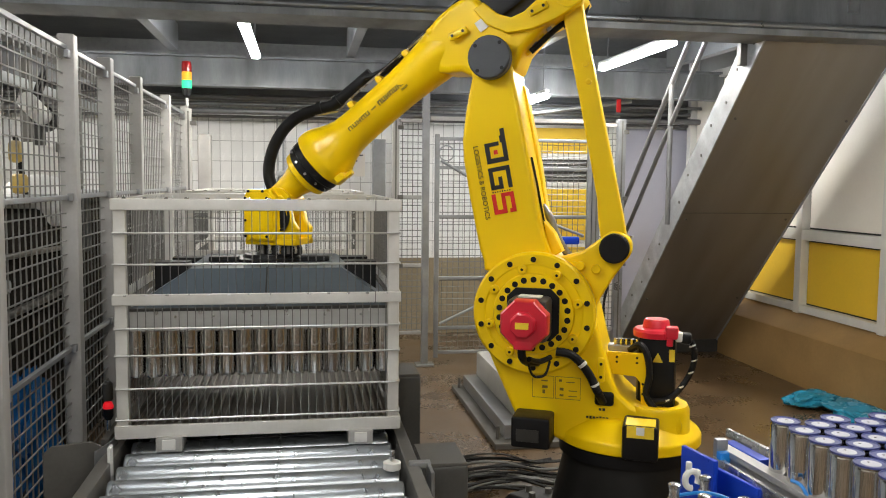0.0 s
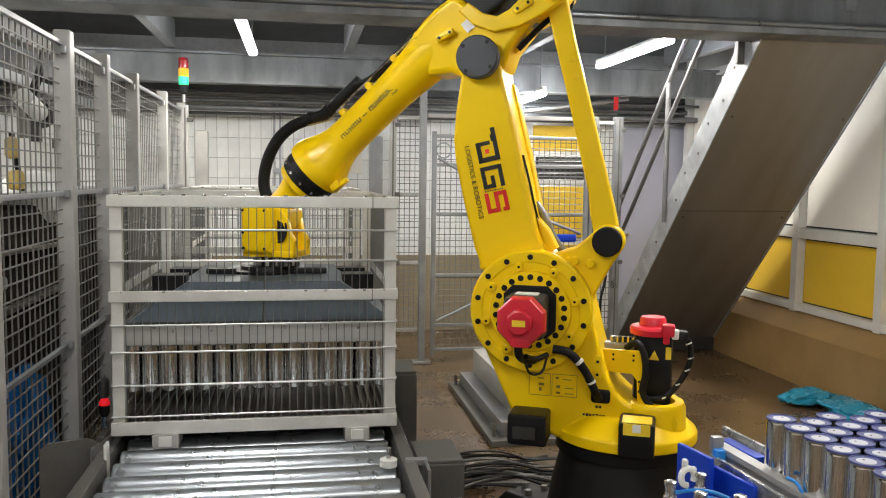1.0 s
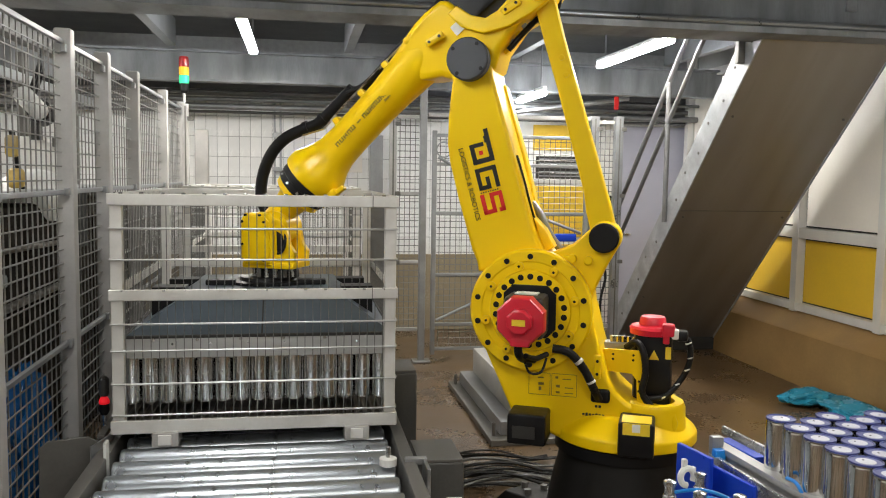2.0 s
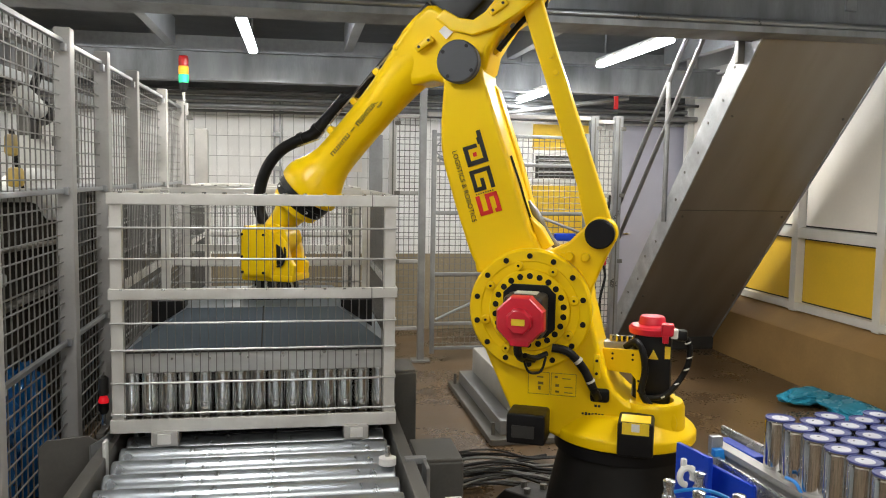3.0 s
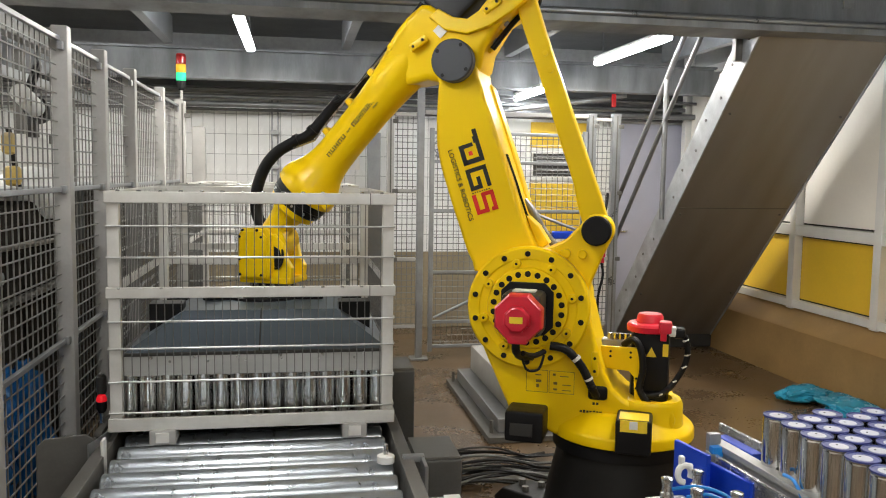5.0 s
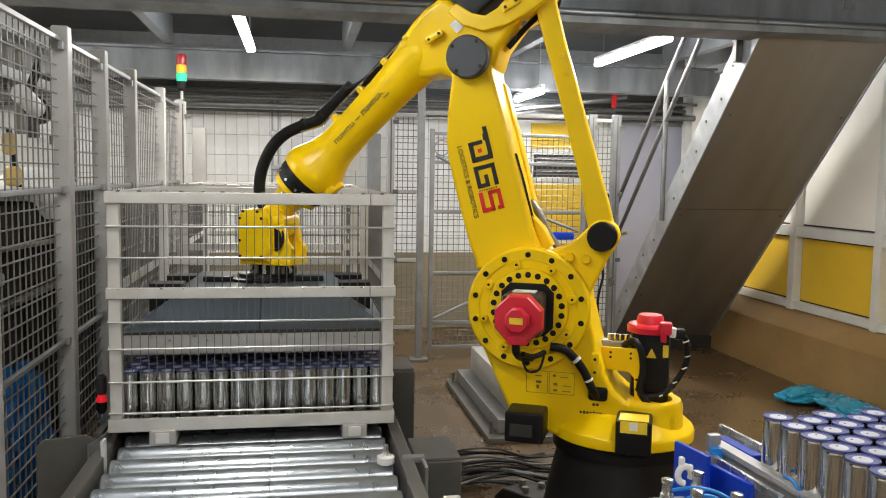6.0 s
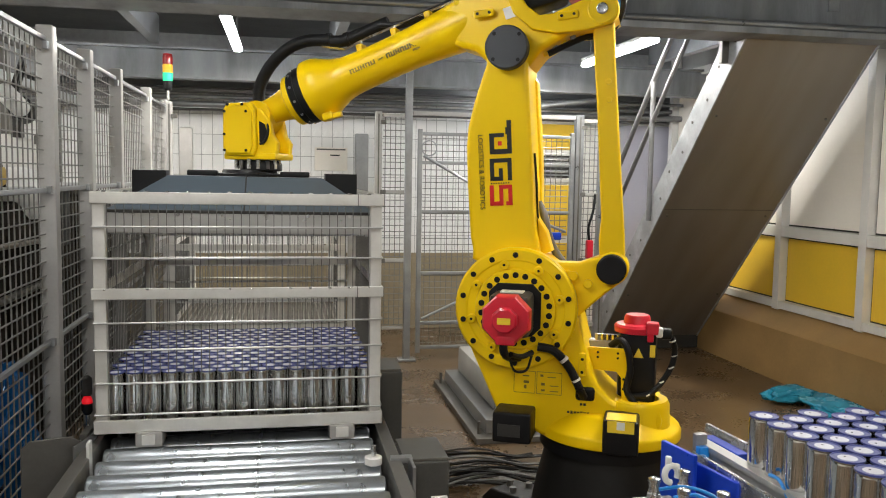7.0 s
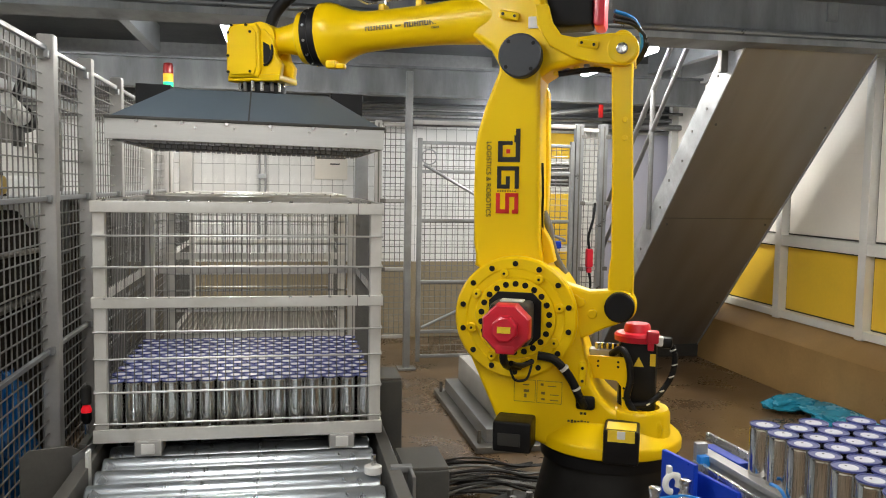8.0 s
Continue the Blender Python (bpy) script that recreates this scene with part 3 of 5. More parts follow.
for y, s in ((CY0 + 0.002, 0.007), (CY1 - 0.002, -0.007)):
    for z in cross:
        strand(cage, "cross_wire", (CX0 + 0.005, y, z), (CX1 - 0.005, y, z), 0.0042, 6, M_SKIRT)
    for k in range(33):
        x = CX0 + 0.06 + (CX1 - CX0 - 0.12) * k / 32
        strand(cage, "upright_wire", (x, y + s, CZ0 + 0.02), (x, y + s, CZ1 - 0.01), 0.0022, 4, M_WIRE)
for x, s in ((CX0 + 0.004, 0.007), (CX1 - 0.004, -0.007)):
    for z in cross:
        strand(cage, "cross_wire", (x, CY0 + 0.02, z), (x, CY1 - 0.02, z), 0.0042, 6, M_SKIRT)
    for k in range(33):
        y = CY0 + 0.06 + (CY1 - CY0 - 0.12) * k / 32
        strand(cage, "upright_wire", (x + s, y, CZ0 + 0.02), (x + s, y, CZ1 - 0.01), 0.0022, 4, M_WIRE)
for k in range(14):
    part("stud", slab(B(), (CX0 + 0.05 + k * 0.0755, CY0 + 0.008, CZ1 + 0.002), (0.016, 0.014, 0.006), 0.002), M_STEEL, cage)
    part("stud", slab(B(), (CX0 + 0.05 + k * 0.0755, CY0 + 0.006, 1.205), (0.014, 0.014, 0.006), 0.002), M_STEEL, cage)
for z, h in ((CZ1 - 0.022, 0.044), (1.188, 0.042)):
    part("rail_joint", slab(B(), (0.283, CY0 - 0.001, z), (0.003, 0.004, h + 0.002)), M_CONV, cage)
n = 30
part("deck", slab(B(), ((CX0 + CX1) / 2, (CY0 + CY1) / 2, 0.658), (CX1 - CX0 - 0.05, CY1 - CY0 - 0.05, 0.008)), M_CAGEFLOOR, cage, "dull sheet floor")
for k in range(n):
    part("floor_bar", slab(B(), (CX0 + 0.05 + (CX1 - CX0 - 0.1) * k / (n - 1), (CY0 + CY1) / 2, 0.668), (0.009, CY1 - CY0 - 0.05, 0.012), 0.002), M_FLOORBAR, cage)
for x in (-0.505, 0.225):
    for y in (CY0 + 0.045, CY1 - 0.06):
        ft = part("foot", slab(B(), (x, y, 0.632), (0.1, 0.12, 0.06), 0.008), M_FENCE, cage)
        part("foot_plate", slab(B(), (x, y - 0.064, 0.634), (0.05, 0.008, 0.04), 0.003), M_ALU, ft)

# A second, empty cage waits behind the first.
copy_thing(cage, pose(0, 2.0, 0))

# ---- roller conveyor under the cage ----
conv = thing("roller_conveyor", "roller conveyor with zinc-plated rollers and dark side frames", "conveyor", pose(0, 0, 0))
RZ, RR = 0.553, 0.047
ys = [1.95 + 0.142 * k for k in range(33)]
for y in ys:
    ro = part("roller", lathe(B(), [(0.012, -0.51), (RR - 0.004, -0.505), (RR, -0.5), (RR, 0.5), (RR - 0.004, 0.505), (0.012, 0.51)], 24), M_ROLLER, conv, at=pose(-0.16, y, RZ, 0, 90, 0))
for x, nm in ((-0.715, "side_frame"), (0.395, "side_frame")):
    part(nm, slab(B(), (x, 4.25, 0.53), (0.05, 4.8, 0.17), 0.006), M_CONV, conv)
for x in (-0.69, 0.37):
    for y in (2.1, 3.3, 4.5, 5.5, 6.5):
        part("leg", slab(B(), (x, y, 0.225), (0.07, 0.07, 0.45), 0.005), M_CONV, conv)
part("guide_wheel", lathe(B(), [(0.024, 0.60), (0.032, 0.604), (0.032, 0.628), (0.024, 0.632)], 20), M_WHITEPLASTIC, conv, "white plastic guide wheel", at=pose(0.318, 2.93, 0.0))
part("guide_bolt", rod(B(), (0.318, 2.93, 0.6), (0.318, 2.93, 0.67), 0.009, 8), M_STEEL, conv)
part("stop_bracket", slab(slab(B(), (0.42, 2.93, 0.615), (0.08, 0.03, 0.025), 0.004), (0.452, 2.88, 0.56), (0.014, 0.12, 0.12), 0.004), M_GALV, conv)
# Added black sheet: puts the shade below and between the rollers into colour.
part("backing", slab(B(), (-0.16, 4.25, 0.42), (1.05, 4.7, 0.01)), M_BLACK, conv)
# Sheet guard and fork at the conveyor's corner.
gd = thing("sheet_guard", "bent dark steel sheet guard beside the conveyor", "guard")
bm = B()
prism(bm, [(-0.12, 0.0), (0.1, 0.0), (0.1, 0.62), (0.05, 0.655), (-0.09, 0.655), (-0.12, 0.63)], -0.006, 0.006, 0.002)
part("plate", bm, M_CONV, gd, at=pose(-0.83, 3.22, 0.0, 0, 0, 18))
bm = B()
lip = [(-0.752 + 0.035 * math.sin(a * 0.26), 3.14 + 0.034 * a) for a in range(7)]
for (xa, ya), (xb, yb) in zip(lip, lip[1:]):
    slab(bm, (0, 0, 0), (0.006, math.hypot(xb - xa, yb - ya) + 0.004, 0.12), 0, pose((xa + xb) / 2, (ya + yb) / 2, 0.585, 0, 0, -math.degrees(math.atan2(xb - xa, yb - ya))))
part("nose", bm, M_GALV, gd, "curved bright sheet lip")
part("strap", slab(B(), (-0.755, 3.55, 0.63), (0.03, 0.5, 0.02), 0.004), M_CONV, gd)
part("white_edge", slab(B(), (-0.695, 3.12, 0.6), (0.012, 0.05, 0.14), 0.004), M_WHITEPLASTIC, gd)
sl = thing("sensor_light", "small sensor with a glowing red lens", "sensor", pose(-0.765, 3.42, 0.64))
part("stem", rod(B(), (0, 0, 0), (0, 0, 0.045), 0.008, 8), M_STEEL, sl)
part("body", lathe(B(), [(0.012, 0.045), (0.02, 0.06), (0.02, 0.09)], 12), M_BLACK, sl)
part("lens", lathe(B(), [(0.02, 0.091), (0.021, 0.1), (0.015, 0.115), (0.004, 0.12)], 12), M_LRED, sl)
part("cap", lathe(B(), [(0.016, 0.122), (0.02, 0.13), (0.02, 0.19), (0.01, 0.2)], 12), M_MOTORBOX, sl)
for (x, y, z, sx, sy, sz) in ((0.525, 3.12, 0.29, 0.18, 0.26, 0.58), (0.47, 3.8, 0.38, 0.12, 0.24, 0.76)):
    t = thing("drive_box", "charcoal steel drive housing beside the conveyor", "machine box", pose(x, y, 0), group="drive boxes")
    part("housing", slab(B(), (0, 0, z), (sx, sy, sz), 0.012), M_DRIVE, t)
    part("lid", slab(B(), (0, 0, 2 * z + 0.004), (sx - 0.01, sy - 0.01, 0.012), 0.003), M_CONV, t)

tbx = thing("terminal_box", "pale grey terminal box on a post beside the conveyor", "box", pose(0.515, 2.8, 0))
part("post", slab(B(), (0, 0, 0.22), (0.05, 0.05, 0.44), 0.004), M_DRIVE, tbx)
part("housing", slab(B(), (0, 0, 0.465), (0.13, 0.13, 0.05), 0.006), M_FENCE, tbx)
part("lid", slab(B(), (0.035, 0, 0.493), (0.06, 0.125, 0.008), 0.003), M_WHITEPLASTIC, tbx, "white lid")

# Stepped plinth behind the robot.
pl = thing("stepped_plinth", "pale grey stepped steel plinth on a floor plate", "plinth", pose(1.6, 5.6, 0))
part("floor_plate", slab(B(), (-0.02, 0, 0.02), (0.84, 1.5, 0.04), 0.006), M_CONV, pl)
part("lower_step", slab(B(), (0.02, 0.02, 0.085), (0.76, 1.36, 0.09), 0.008), M_GALV, pl)
part("middle_step", slab(B(), (0.08, 0.1, 0.225), (0.68, 1.15, 0.19), 0.012), M_CONCRETE, pl)
part("upper_step", slab(B(), (0.17, 0.22, 0.42), (0.52, 0.75, 0.2), 0.02), M_CONCRETE, pl)
part("duct", slab(B(), (0.02, 0.3, 0.56), (0.2, 0.42, 0.16), 0.05), M_CONCRETE, pl)
for dy in (-0.65, 0.65):
    part("anchor", rod(B(), (-0.4, dy, 0.03), (-0.4, dy, 0.12), 0.012, 8), M_CONV, pl)

# Cables on the floor.
for k in range(26):
    rr = random.Random(40 + k)
    y, x0 = 4.05 + rr.random() * 0.5, 0.56 + rr.random() * 0.15
    sway, lift = rr.uniform(-0.12, 0.12), rr.random() * 0.1
    pts = [(x0 + 0.17 * i, y + sway * math.sin(i * 0.9 + k) * 0.6 + rr.uniform(-0.012, 0.012), 0.014 + lift * math.sin(math.pi * min(i, 4) / 4.6)) for i in range(6)]
    solid("floor_cable", hose(B(), pts, rr.choice((0.005, 0.006, 0.009)), 6, 5), rr.choice((M_RUBBER, M_CABLE, M_RUBBER, M_GREYCABLE)), "loose dark power cable in a heap on the floor", "cable", group="floor cables")

# ---- the robot ----
# Its own space: x towards the cage, y towards the camera's side, z up.
robot = thing("industrial_robot", "yellow palletising robot arm with red motors on a black base", "robot", pose(1.28, 3.23, 0, 0, 0, 155))
J2 = Vector((0.315, 0, 1.1215))
ARM, FORE, LEVER = 1.036, Vector((1.185, 0, 0.075)), 0.41


def circle(cu, cz, r, a0, a1, n=14):
    return [(cu + r * math.cos(radians(a0 + (a1 - a0) * k / n)), cz + r * math.sin(radians(a0 + (a1 - a0) * k / n))) for k in range(n + 1)]


def bolts(parent, spots, v, r, depth=0.012, material=None, name="bolt"):
    me = done(rod(B(), (0, 0, 0), (0, depth, 0), r, 10), name, material or M_BLACK)
    for u, z in spots:
        o = new(name, me)
        o.parent = parent
        o.matrix_basis = pose(u, v, z)


SLEW = pose(-0.058, 0, 0)
part("base_casting", lathe(B(), [(0.44, 0.0), (0.44, 0.03), (0.36, 0.045), (0.335, 0.16), (0.30, 0.36), (0.268, 0.50), (0.262, 0.55)], 44), M_CAST, robot, "black cast base", at=SLEW)
part("base_plate", slab(B(), (0.0, 0.0, 0.012), (1.15, 1.05, 0.024), 0.006), M_CAST, robot)
for u, v in ((0.36, 0.3), (0.36, -0.3), (-0.4, 0.3), (-0.4, -0.3)):
    ft = part("base_foot", prism(B(), [(-0.16, 0.0), (0.16, 0.0), (0.16, 0.1), (0.1, 0.155), (-0.1, 0.175), (-0.16, 0.15)], -0.09, 0.09, 0.01), M_CAST, robot, "black cast foot", at=pose(u, v, 0.024, 0, 0, math.degrees(math.atan2(v, u))))
    for du, dv in ((-0.02, -0.05), (-0.02, 0.05), (0.06, 0.0)):
        part("foot_bolt", rod(B(), (du, dv, 0.15), (du, dv, 0.19), 0.017, 6), M_CONV, ft)
for k in range(8):
    part("anchor_bolt", rod(B(), (0.4 * math.cos(k * 0.785 + 0.4), 0.4 * math.sin(k * 0.785 + 0.4), 0.03), (0.4 * math.cos(k * 0.785 + 0.4), 0.4 * math.sin(k * 0.785 + 0.4), 0.07), 0.018, 8), M_CONV, robot, at=SLEW)
part("slew_ring", lathe(B(), [(0.25, 0.54), (0.282, 0.545), (0.282, 0.592), (0.26, 0.6)], 48), M_BLACK, robot, "black slewing ring", at=SLEW)
part("turntable", lathe(B(), [(0.27, 0.594), (0.29, 0.598), (0.293, 0.602), (0.293, 0.632), (0.286, 0.645), (0.22, 0.7), (0.2, 0.71), (0.17, 0.71)], 48), M_YELLOW, robot, at=SLEW)
rim = part("rear_bowl", lathe(B(), [(0.15, 0.62), (0.132, 0.68), (0.13, 0.748), (0.122, 0.766), (0.088, 0.766), (0.084, 0.735), (0.06, 0.735)], 28), M_YELLOW, robot, at=pose(-0.17, 0.06, 0))
BODY = [(0.535, 1.03), (0.50, 0.93), (0.44, 0.80), (0.385, 0.68), (0.30, 0.645), (0.2, 0.60), (0.05, 0.6), (-0.15, 0.6), (-0.262, 0.61), (-0.272, 0.7), (-0.262, 0.74), (-0.2, 0.742), (-0.13, 0.75), (-0.075, 0.77), (-0.03, 0.81), (0.005, 0.87), (0.045, 1.0), (0.075, 1.12)]
bm = prism(B(), BODY + circle(0.315, 1.1215, 0.235, 178, 22, 16), -0.17, 0.165, 0.022)
body = part("turret", bm, M_YELLOW, robot)
disc = part("shoulder_flange", lathe(B(), [(0.245, -0.03), (0.247, 0.0), (0.247, 0.03), (0.238, 0.04), (0.2, 0.041), (0.195, 0.037), (0.165, 0.036), (0.16, 0.045), (0.10, 0.046)], 56), M_YELLOW, robot, at=Matrix.Translation(J2 + Vector((0, 0.165, 0))) @ pose(0, 0, 0, -90, 0, 0))
ring = []
for k in range(14):
    a = radians(12 + 360 * k / 14)
    ring.append((J2.x + 0.218 * math.cos(a), J2.z + 0.218 * math.sin(a)))
bolts(robot, ring, 0.198, 0.0115, 0.012)
ring = []
for k in range(22):
    a = radians(8 + 360 * k / 22)
    ring.append((J2.x + 0.138 * math.cos(a), J2.z + 0.138 * math.sin(a)))
bolts(robot, ring, 0.200, 0.0125, 0.012)
bossm = done(lathe(B(), [(0.019, 0), (0.019, 0.012), (0.015, 0.016), (0.006, 0.016)], 14), "boss", M_YELLOW)
for k in range(8):
    a = radians(30 + 45 * k)
    o = new("boss", bossm)
    o.parent = robot
    o.matrix_basis = pose(J2.x + 0.183 * math.cos(a), 0.2, J2.z + 0.183 * math.sin(a), -90, 0, 0)
bolts(robot, [(J2.x + 0.183 * math.cos(radians(30 + 45 * k)), J2.z + 0.183 * math.sin(radians(30 + 45 * k))) for k in range(8)], 0.2145, 0.0055, 0.003)
# Shoulder motor.
part("motor_recess", prism(B(), [(J2.x + sx * a, J2.z + sz * b) for sx, sz, a, b in ((1, 1, 0.07, 0.105), (-1, 1, 0.07, 0.105), (-1, 1, 0.105, 0.07), (-1, -1, 0.105, 0.07), (-1, -1, 0.07, 0.105), (1, -1, 0.07, 0.105), (1, -1, 0.105, 0.07), (1, 1, 0.105, 0.07))], 0.195, 0.222, 0.003), M_BLACK, robot)
part("shoulder_motor", slab(B(), (J2.x, 0.29, J2.z - 0.005), (0.155, 0.16, 0.165), 0.018), M_MOTORBOX, robot, "dark motor body")
part("motor_plate", slab(B(), (J2.x, 0.28, J2.z + 0.081), (0.09, 0.06, 0.006), 0.002), M_PAPER, robot)
mc = Matrix.Translation(J2 + Vector((0, 0.37, -0.006))) @ pose(0, 0, 0, -90, 0, 0)
cap = part("motor_cap", lathe(B(), [(0.092, 0.0), (0.098, 0.004), (0.098, 0.05), (0.09, 0.062), (0.05, 0.063)], 8), M_RED, robot, "octagonal red motor cap", at=mc @ pose(0, 0, 0, 0, 0, 22.5))
hub = part("cap_hub", lathe(B(), [(0.052, 0.06), (0.05, 0.09), (0.042, 0.096)], 8), M_RED, cap, at=pose(0, 0, 0, 0, 0, 0))
part("cap_label", slab(B(), (0, 0.0, 0), (0.05, 0.003, 0.024)), M_LABEL, robot, at=Matrix.Translation(J2 + Vector((0, 0.468, -0.006))))
part("cap_socket", slab(B(), (0.02, 0.41, 1.035), (0.075, 0.05, 0.035), 0.008), M_RED, robot, at=pose(0.295, 0, 0))
part("plug", hose(B(), [(0.325, 0.4, 1.02), (0.325, 0.39, 0.985), (0.315, 0.34, 0.955), (0.28, 0.29, 0.945)], 0.016, 10), M_BLACK, robot)
part("plug", hose(B(), [(0.30, 0.38, 0.975), (0.27, 0.32, 0.955), (0.235, 0.26, 0.962)], 0.011, 8), M_BLACK, robot)
part("plug_cable", hose(B(), [(0.31, 0.35, 0.955), (0.29, 0.33, 0.90), (0.25, 0.3, 0.9), (0.235, 0.27, 0.95)], 0.005, 6), M_RUBBER, robot)
part("motor_cable", hose(B(), [(0.215, 0.25, 0.985), (0.15, 0.24, 0.97), (0.09, 0.22, 0.90), (0.05, 0.21, 0.82), (0.035, 0.18, 0.78)], 0.017, 10), M_RUBBER, robot)
part("cable_clip", rod(B(), (0.116, 0.236, 0.942), (0.108, 0.234, 0.933), 0.0185, 14), M_PAPER, robot)
part("cable_clip", rod(B(), (0.066, 0.216, 0.859), (0.062, 0.215, 0.851), 0.018, 14), M_PAPER, robot)
part("cable_port", slab(B(), (0.03, 0.166, 0.79), (0.075, 0.012, 0.055), 0.012), M_BLACK, robot)
part("lug_plate", slab(B(), (0.045, 0.168, 0.905), (0.03, 0.014, 0.1), 0.008), M_YELLOW, robot)
bolts(robot, [(0.045, 0.93), (0.045, 0.878)], 0.175, 0.006, 0.004)
# Printed panels on the turret: frames and bars.
for u0, u1 in ((0.318, 0.232), (0.225, 0.125)):
    z0, z1 = 0.775, 0.865
    for a, b in (((u0, z0), (u1, z0)), ((u0, z1), (u1, z1)), ((u0, z0), (u0, z1)), ((u1, z0), (u1, z1))):
        part("label_line", slab(B(), ((a[0] + b[0]) / 2, 0.166, (a[1] + b[1]) / 2), (max(abs(a[0] - b[0]), 0.0016), 0.002, max(abs(a[1] - b[1]), 0.0016))), M_PRINT, robot)
for u, z, w, h in ((0.27, 0.845, 0.03, 0.006), (0.268, 0.82, 0.026, 0.014), (0.272, 0.80, 0.012, 0.02), (0.205, 0.85, 0.014, 0.012), (0.165, 0.845, 0.04, 0.004), (0.2, 0.815, 0.018, 0.014), (0.155, 0.81, 0.04, 0.004), (0.2, 0.79, 0.018, 0.01), (0.155, 0.788, 0.04, 0.004)):
    part("label_mark", slab(B(), (u, 0.166, z), (w * 0.85, 0.002, h * 0.75)), M_PRINT, robot)
for k in range(7):
    part("print_mark", slab(B(), (0.095 - 0.013 * k, 0.166, 0.71), (0.009, 0.002, 0.008 + 0.004 * (k % 3 == 1))), M_INK, robot)
for k in range(2):
    part("print_mark", slab(B(), (0.045 - 0.014 * k, 0.166, 0.745), (0.01, 0.002, 0.01)), M_INK, robot)
# Guard boxes on the turntable.
for u, v, z, w, h, rz in ((0.305, 0.215, 0.66, 0.155, 0.125, 0), (-0.118, 0.25, 0.668, 0.135, 0.135, 0)):
    bx = part("stopper_box", slab(B(), (0, 0, 0), (w, 0.16, h), 0.012), M_BLACK, robot, "black guard box", at=pose(u, v, z, 0, 0, rz))
    if u < 0:
        part("warning_label", slab(B(), (0, 0.02, h / 2 + 0.001), (0.11, 0.1, 0.002)), M_LABEL, bx)
        part("warning_label", slab(B(), (0.0, 0.081, 0.045), (0.1, 0.002, 0.045)), M_LABEL, bx)
        part("label_mark", slab(B(), (0.0, 0.083, 0.05), (0.03, 0.002, 0.03)), M_PAPER, bx)
    else:
        part("recess", slab(B(), (0.01, 0.081, -0.01), (0.09, 0.003, 0.05), 0.001), M_MOTORBOX, bx)
# Rear motor with red cap and its bracket.
rm = part("slew_motor", slab(B(), (-0.165, -0.02, 0.88), (0.155, 0.135, 0.3), 0.022), M_BLACK, robot, "black upright motor")
part("slew_motor_cap", lathe(B(), [(0.08, 1.018), (0.092, 1.022), (0.094, 1.044), (0.086, 1.054), (0.056, 1.058), (0.052, 1.084), (0.046, 1.092)], 28), M_RED, robot, "red motor cap", at=pose(-0.16, -0.02, 0, 0, 0, 10))
part("cap_ear", slab(slab(B(), (-0.222, 0.05, 1.05), (0.05, 0.05, 0.05), 0.008), (-0.215, 0.062, 1.02), (0.026, 0.02, 0.05), 0.005), M_RED, robot)
for u, v, z in ((-0.302, 0.04, 1.0), (-0.311, 0.03, 0.94), (-0.3, 0.03, 0.89), (-0.265, 0.035, 0.83), (-0.21, 0.055, 0.775)):
    part("cable_tie", lathe(B(), [(0.0128, -0.003), (0.0136, -0.002), (0.0136, 0.002), (0.0128, 0.003)], 12), M_PAPER, robot, at=pose(u, v, z, 0, 25, 0))
part("junction_cap", slab(B(), (-0.275, 0.045, 1.03), (0.05, 0.045, 0.045), 0.012), M_BLACK, robot)
part("warning_triangle", prism(B(), [(-0.19, 0.925), (-0.15, 0.925), (-0.17, 0.965)], 0.047, 0.05), M_LABEL, robot)
part("warning_label", slab(B(), (-0.225, 0.048, 0.955), (0.022, 0.003, 0.05)), M_LABEL, robot)
part("bracket", prism(B(), [(0.03, 0.965), (-0.125, 0.965), (-0.14, 0.95), (-0.14, 0.742), (-0.11, 0.742), (-0.105, 0.845), (-0.085, 0.868), (0.03, 0.875)], 0.07, 0.085, 0.003), M_YELLOW, robot)
bolts(robot, [(-0.01, 0.945), (-0.09, 0.945), (-0.01, 0.925), (-0.09, 0.925), (-0.115, 0.80), (-0.115, 0.84)], 0.083, 0.005, 0.004)
part("motor_lead", hose(B(), [(-0.24, 0.05, 1.04), (-0.30, 0.04, 1.01), (-0.31, 0.03, 0.93), (-0.28, 0.03, 0.85), (-0.22, 0.05, 0.78), (-0.14, 0.08, 0.77)], 0.012, 10), M_RUBBER, robot)
part("motor_lead", hose(B(), [(-0.06, 0.06, 0.97), (-0.1, 0.09, 1.0), (-0.13, 0.1, 0.96), (-0.14, 0.1, 0.88), (-0.13, 0.1, 0.80), (-0.17, 0.1, 0.74)], 0.014, 10), M_RUBBER, robot)
part("connector", slab(B(), (-0.25, 0.05, 1.035), (0.03, 0.04, 0.04), 0.008), M_PAPER, robot)
for k in range(5):
    part("fitting", rod(B(), (0.0 - 0.022 * k, -0.03, 0.965), (0.0 - 0.022 * k, -0.03, 1.0), 0.011, 8), M_STEEL, robot)
part("fitting_block", slab(B(), (-0.04, -0.04, 0.95), (0.15, 0.06, 0.05), 0.006), M_GALV, robot)

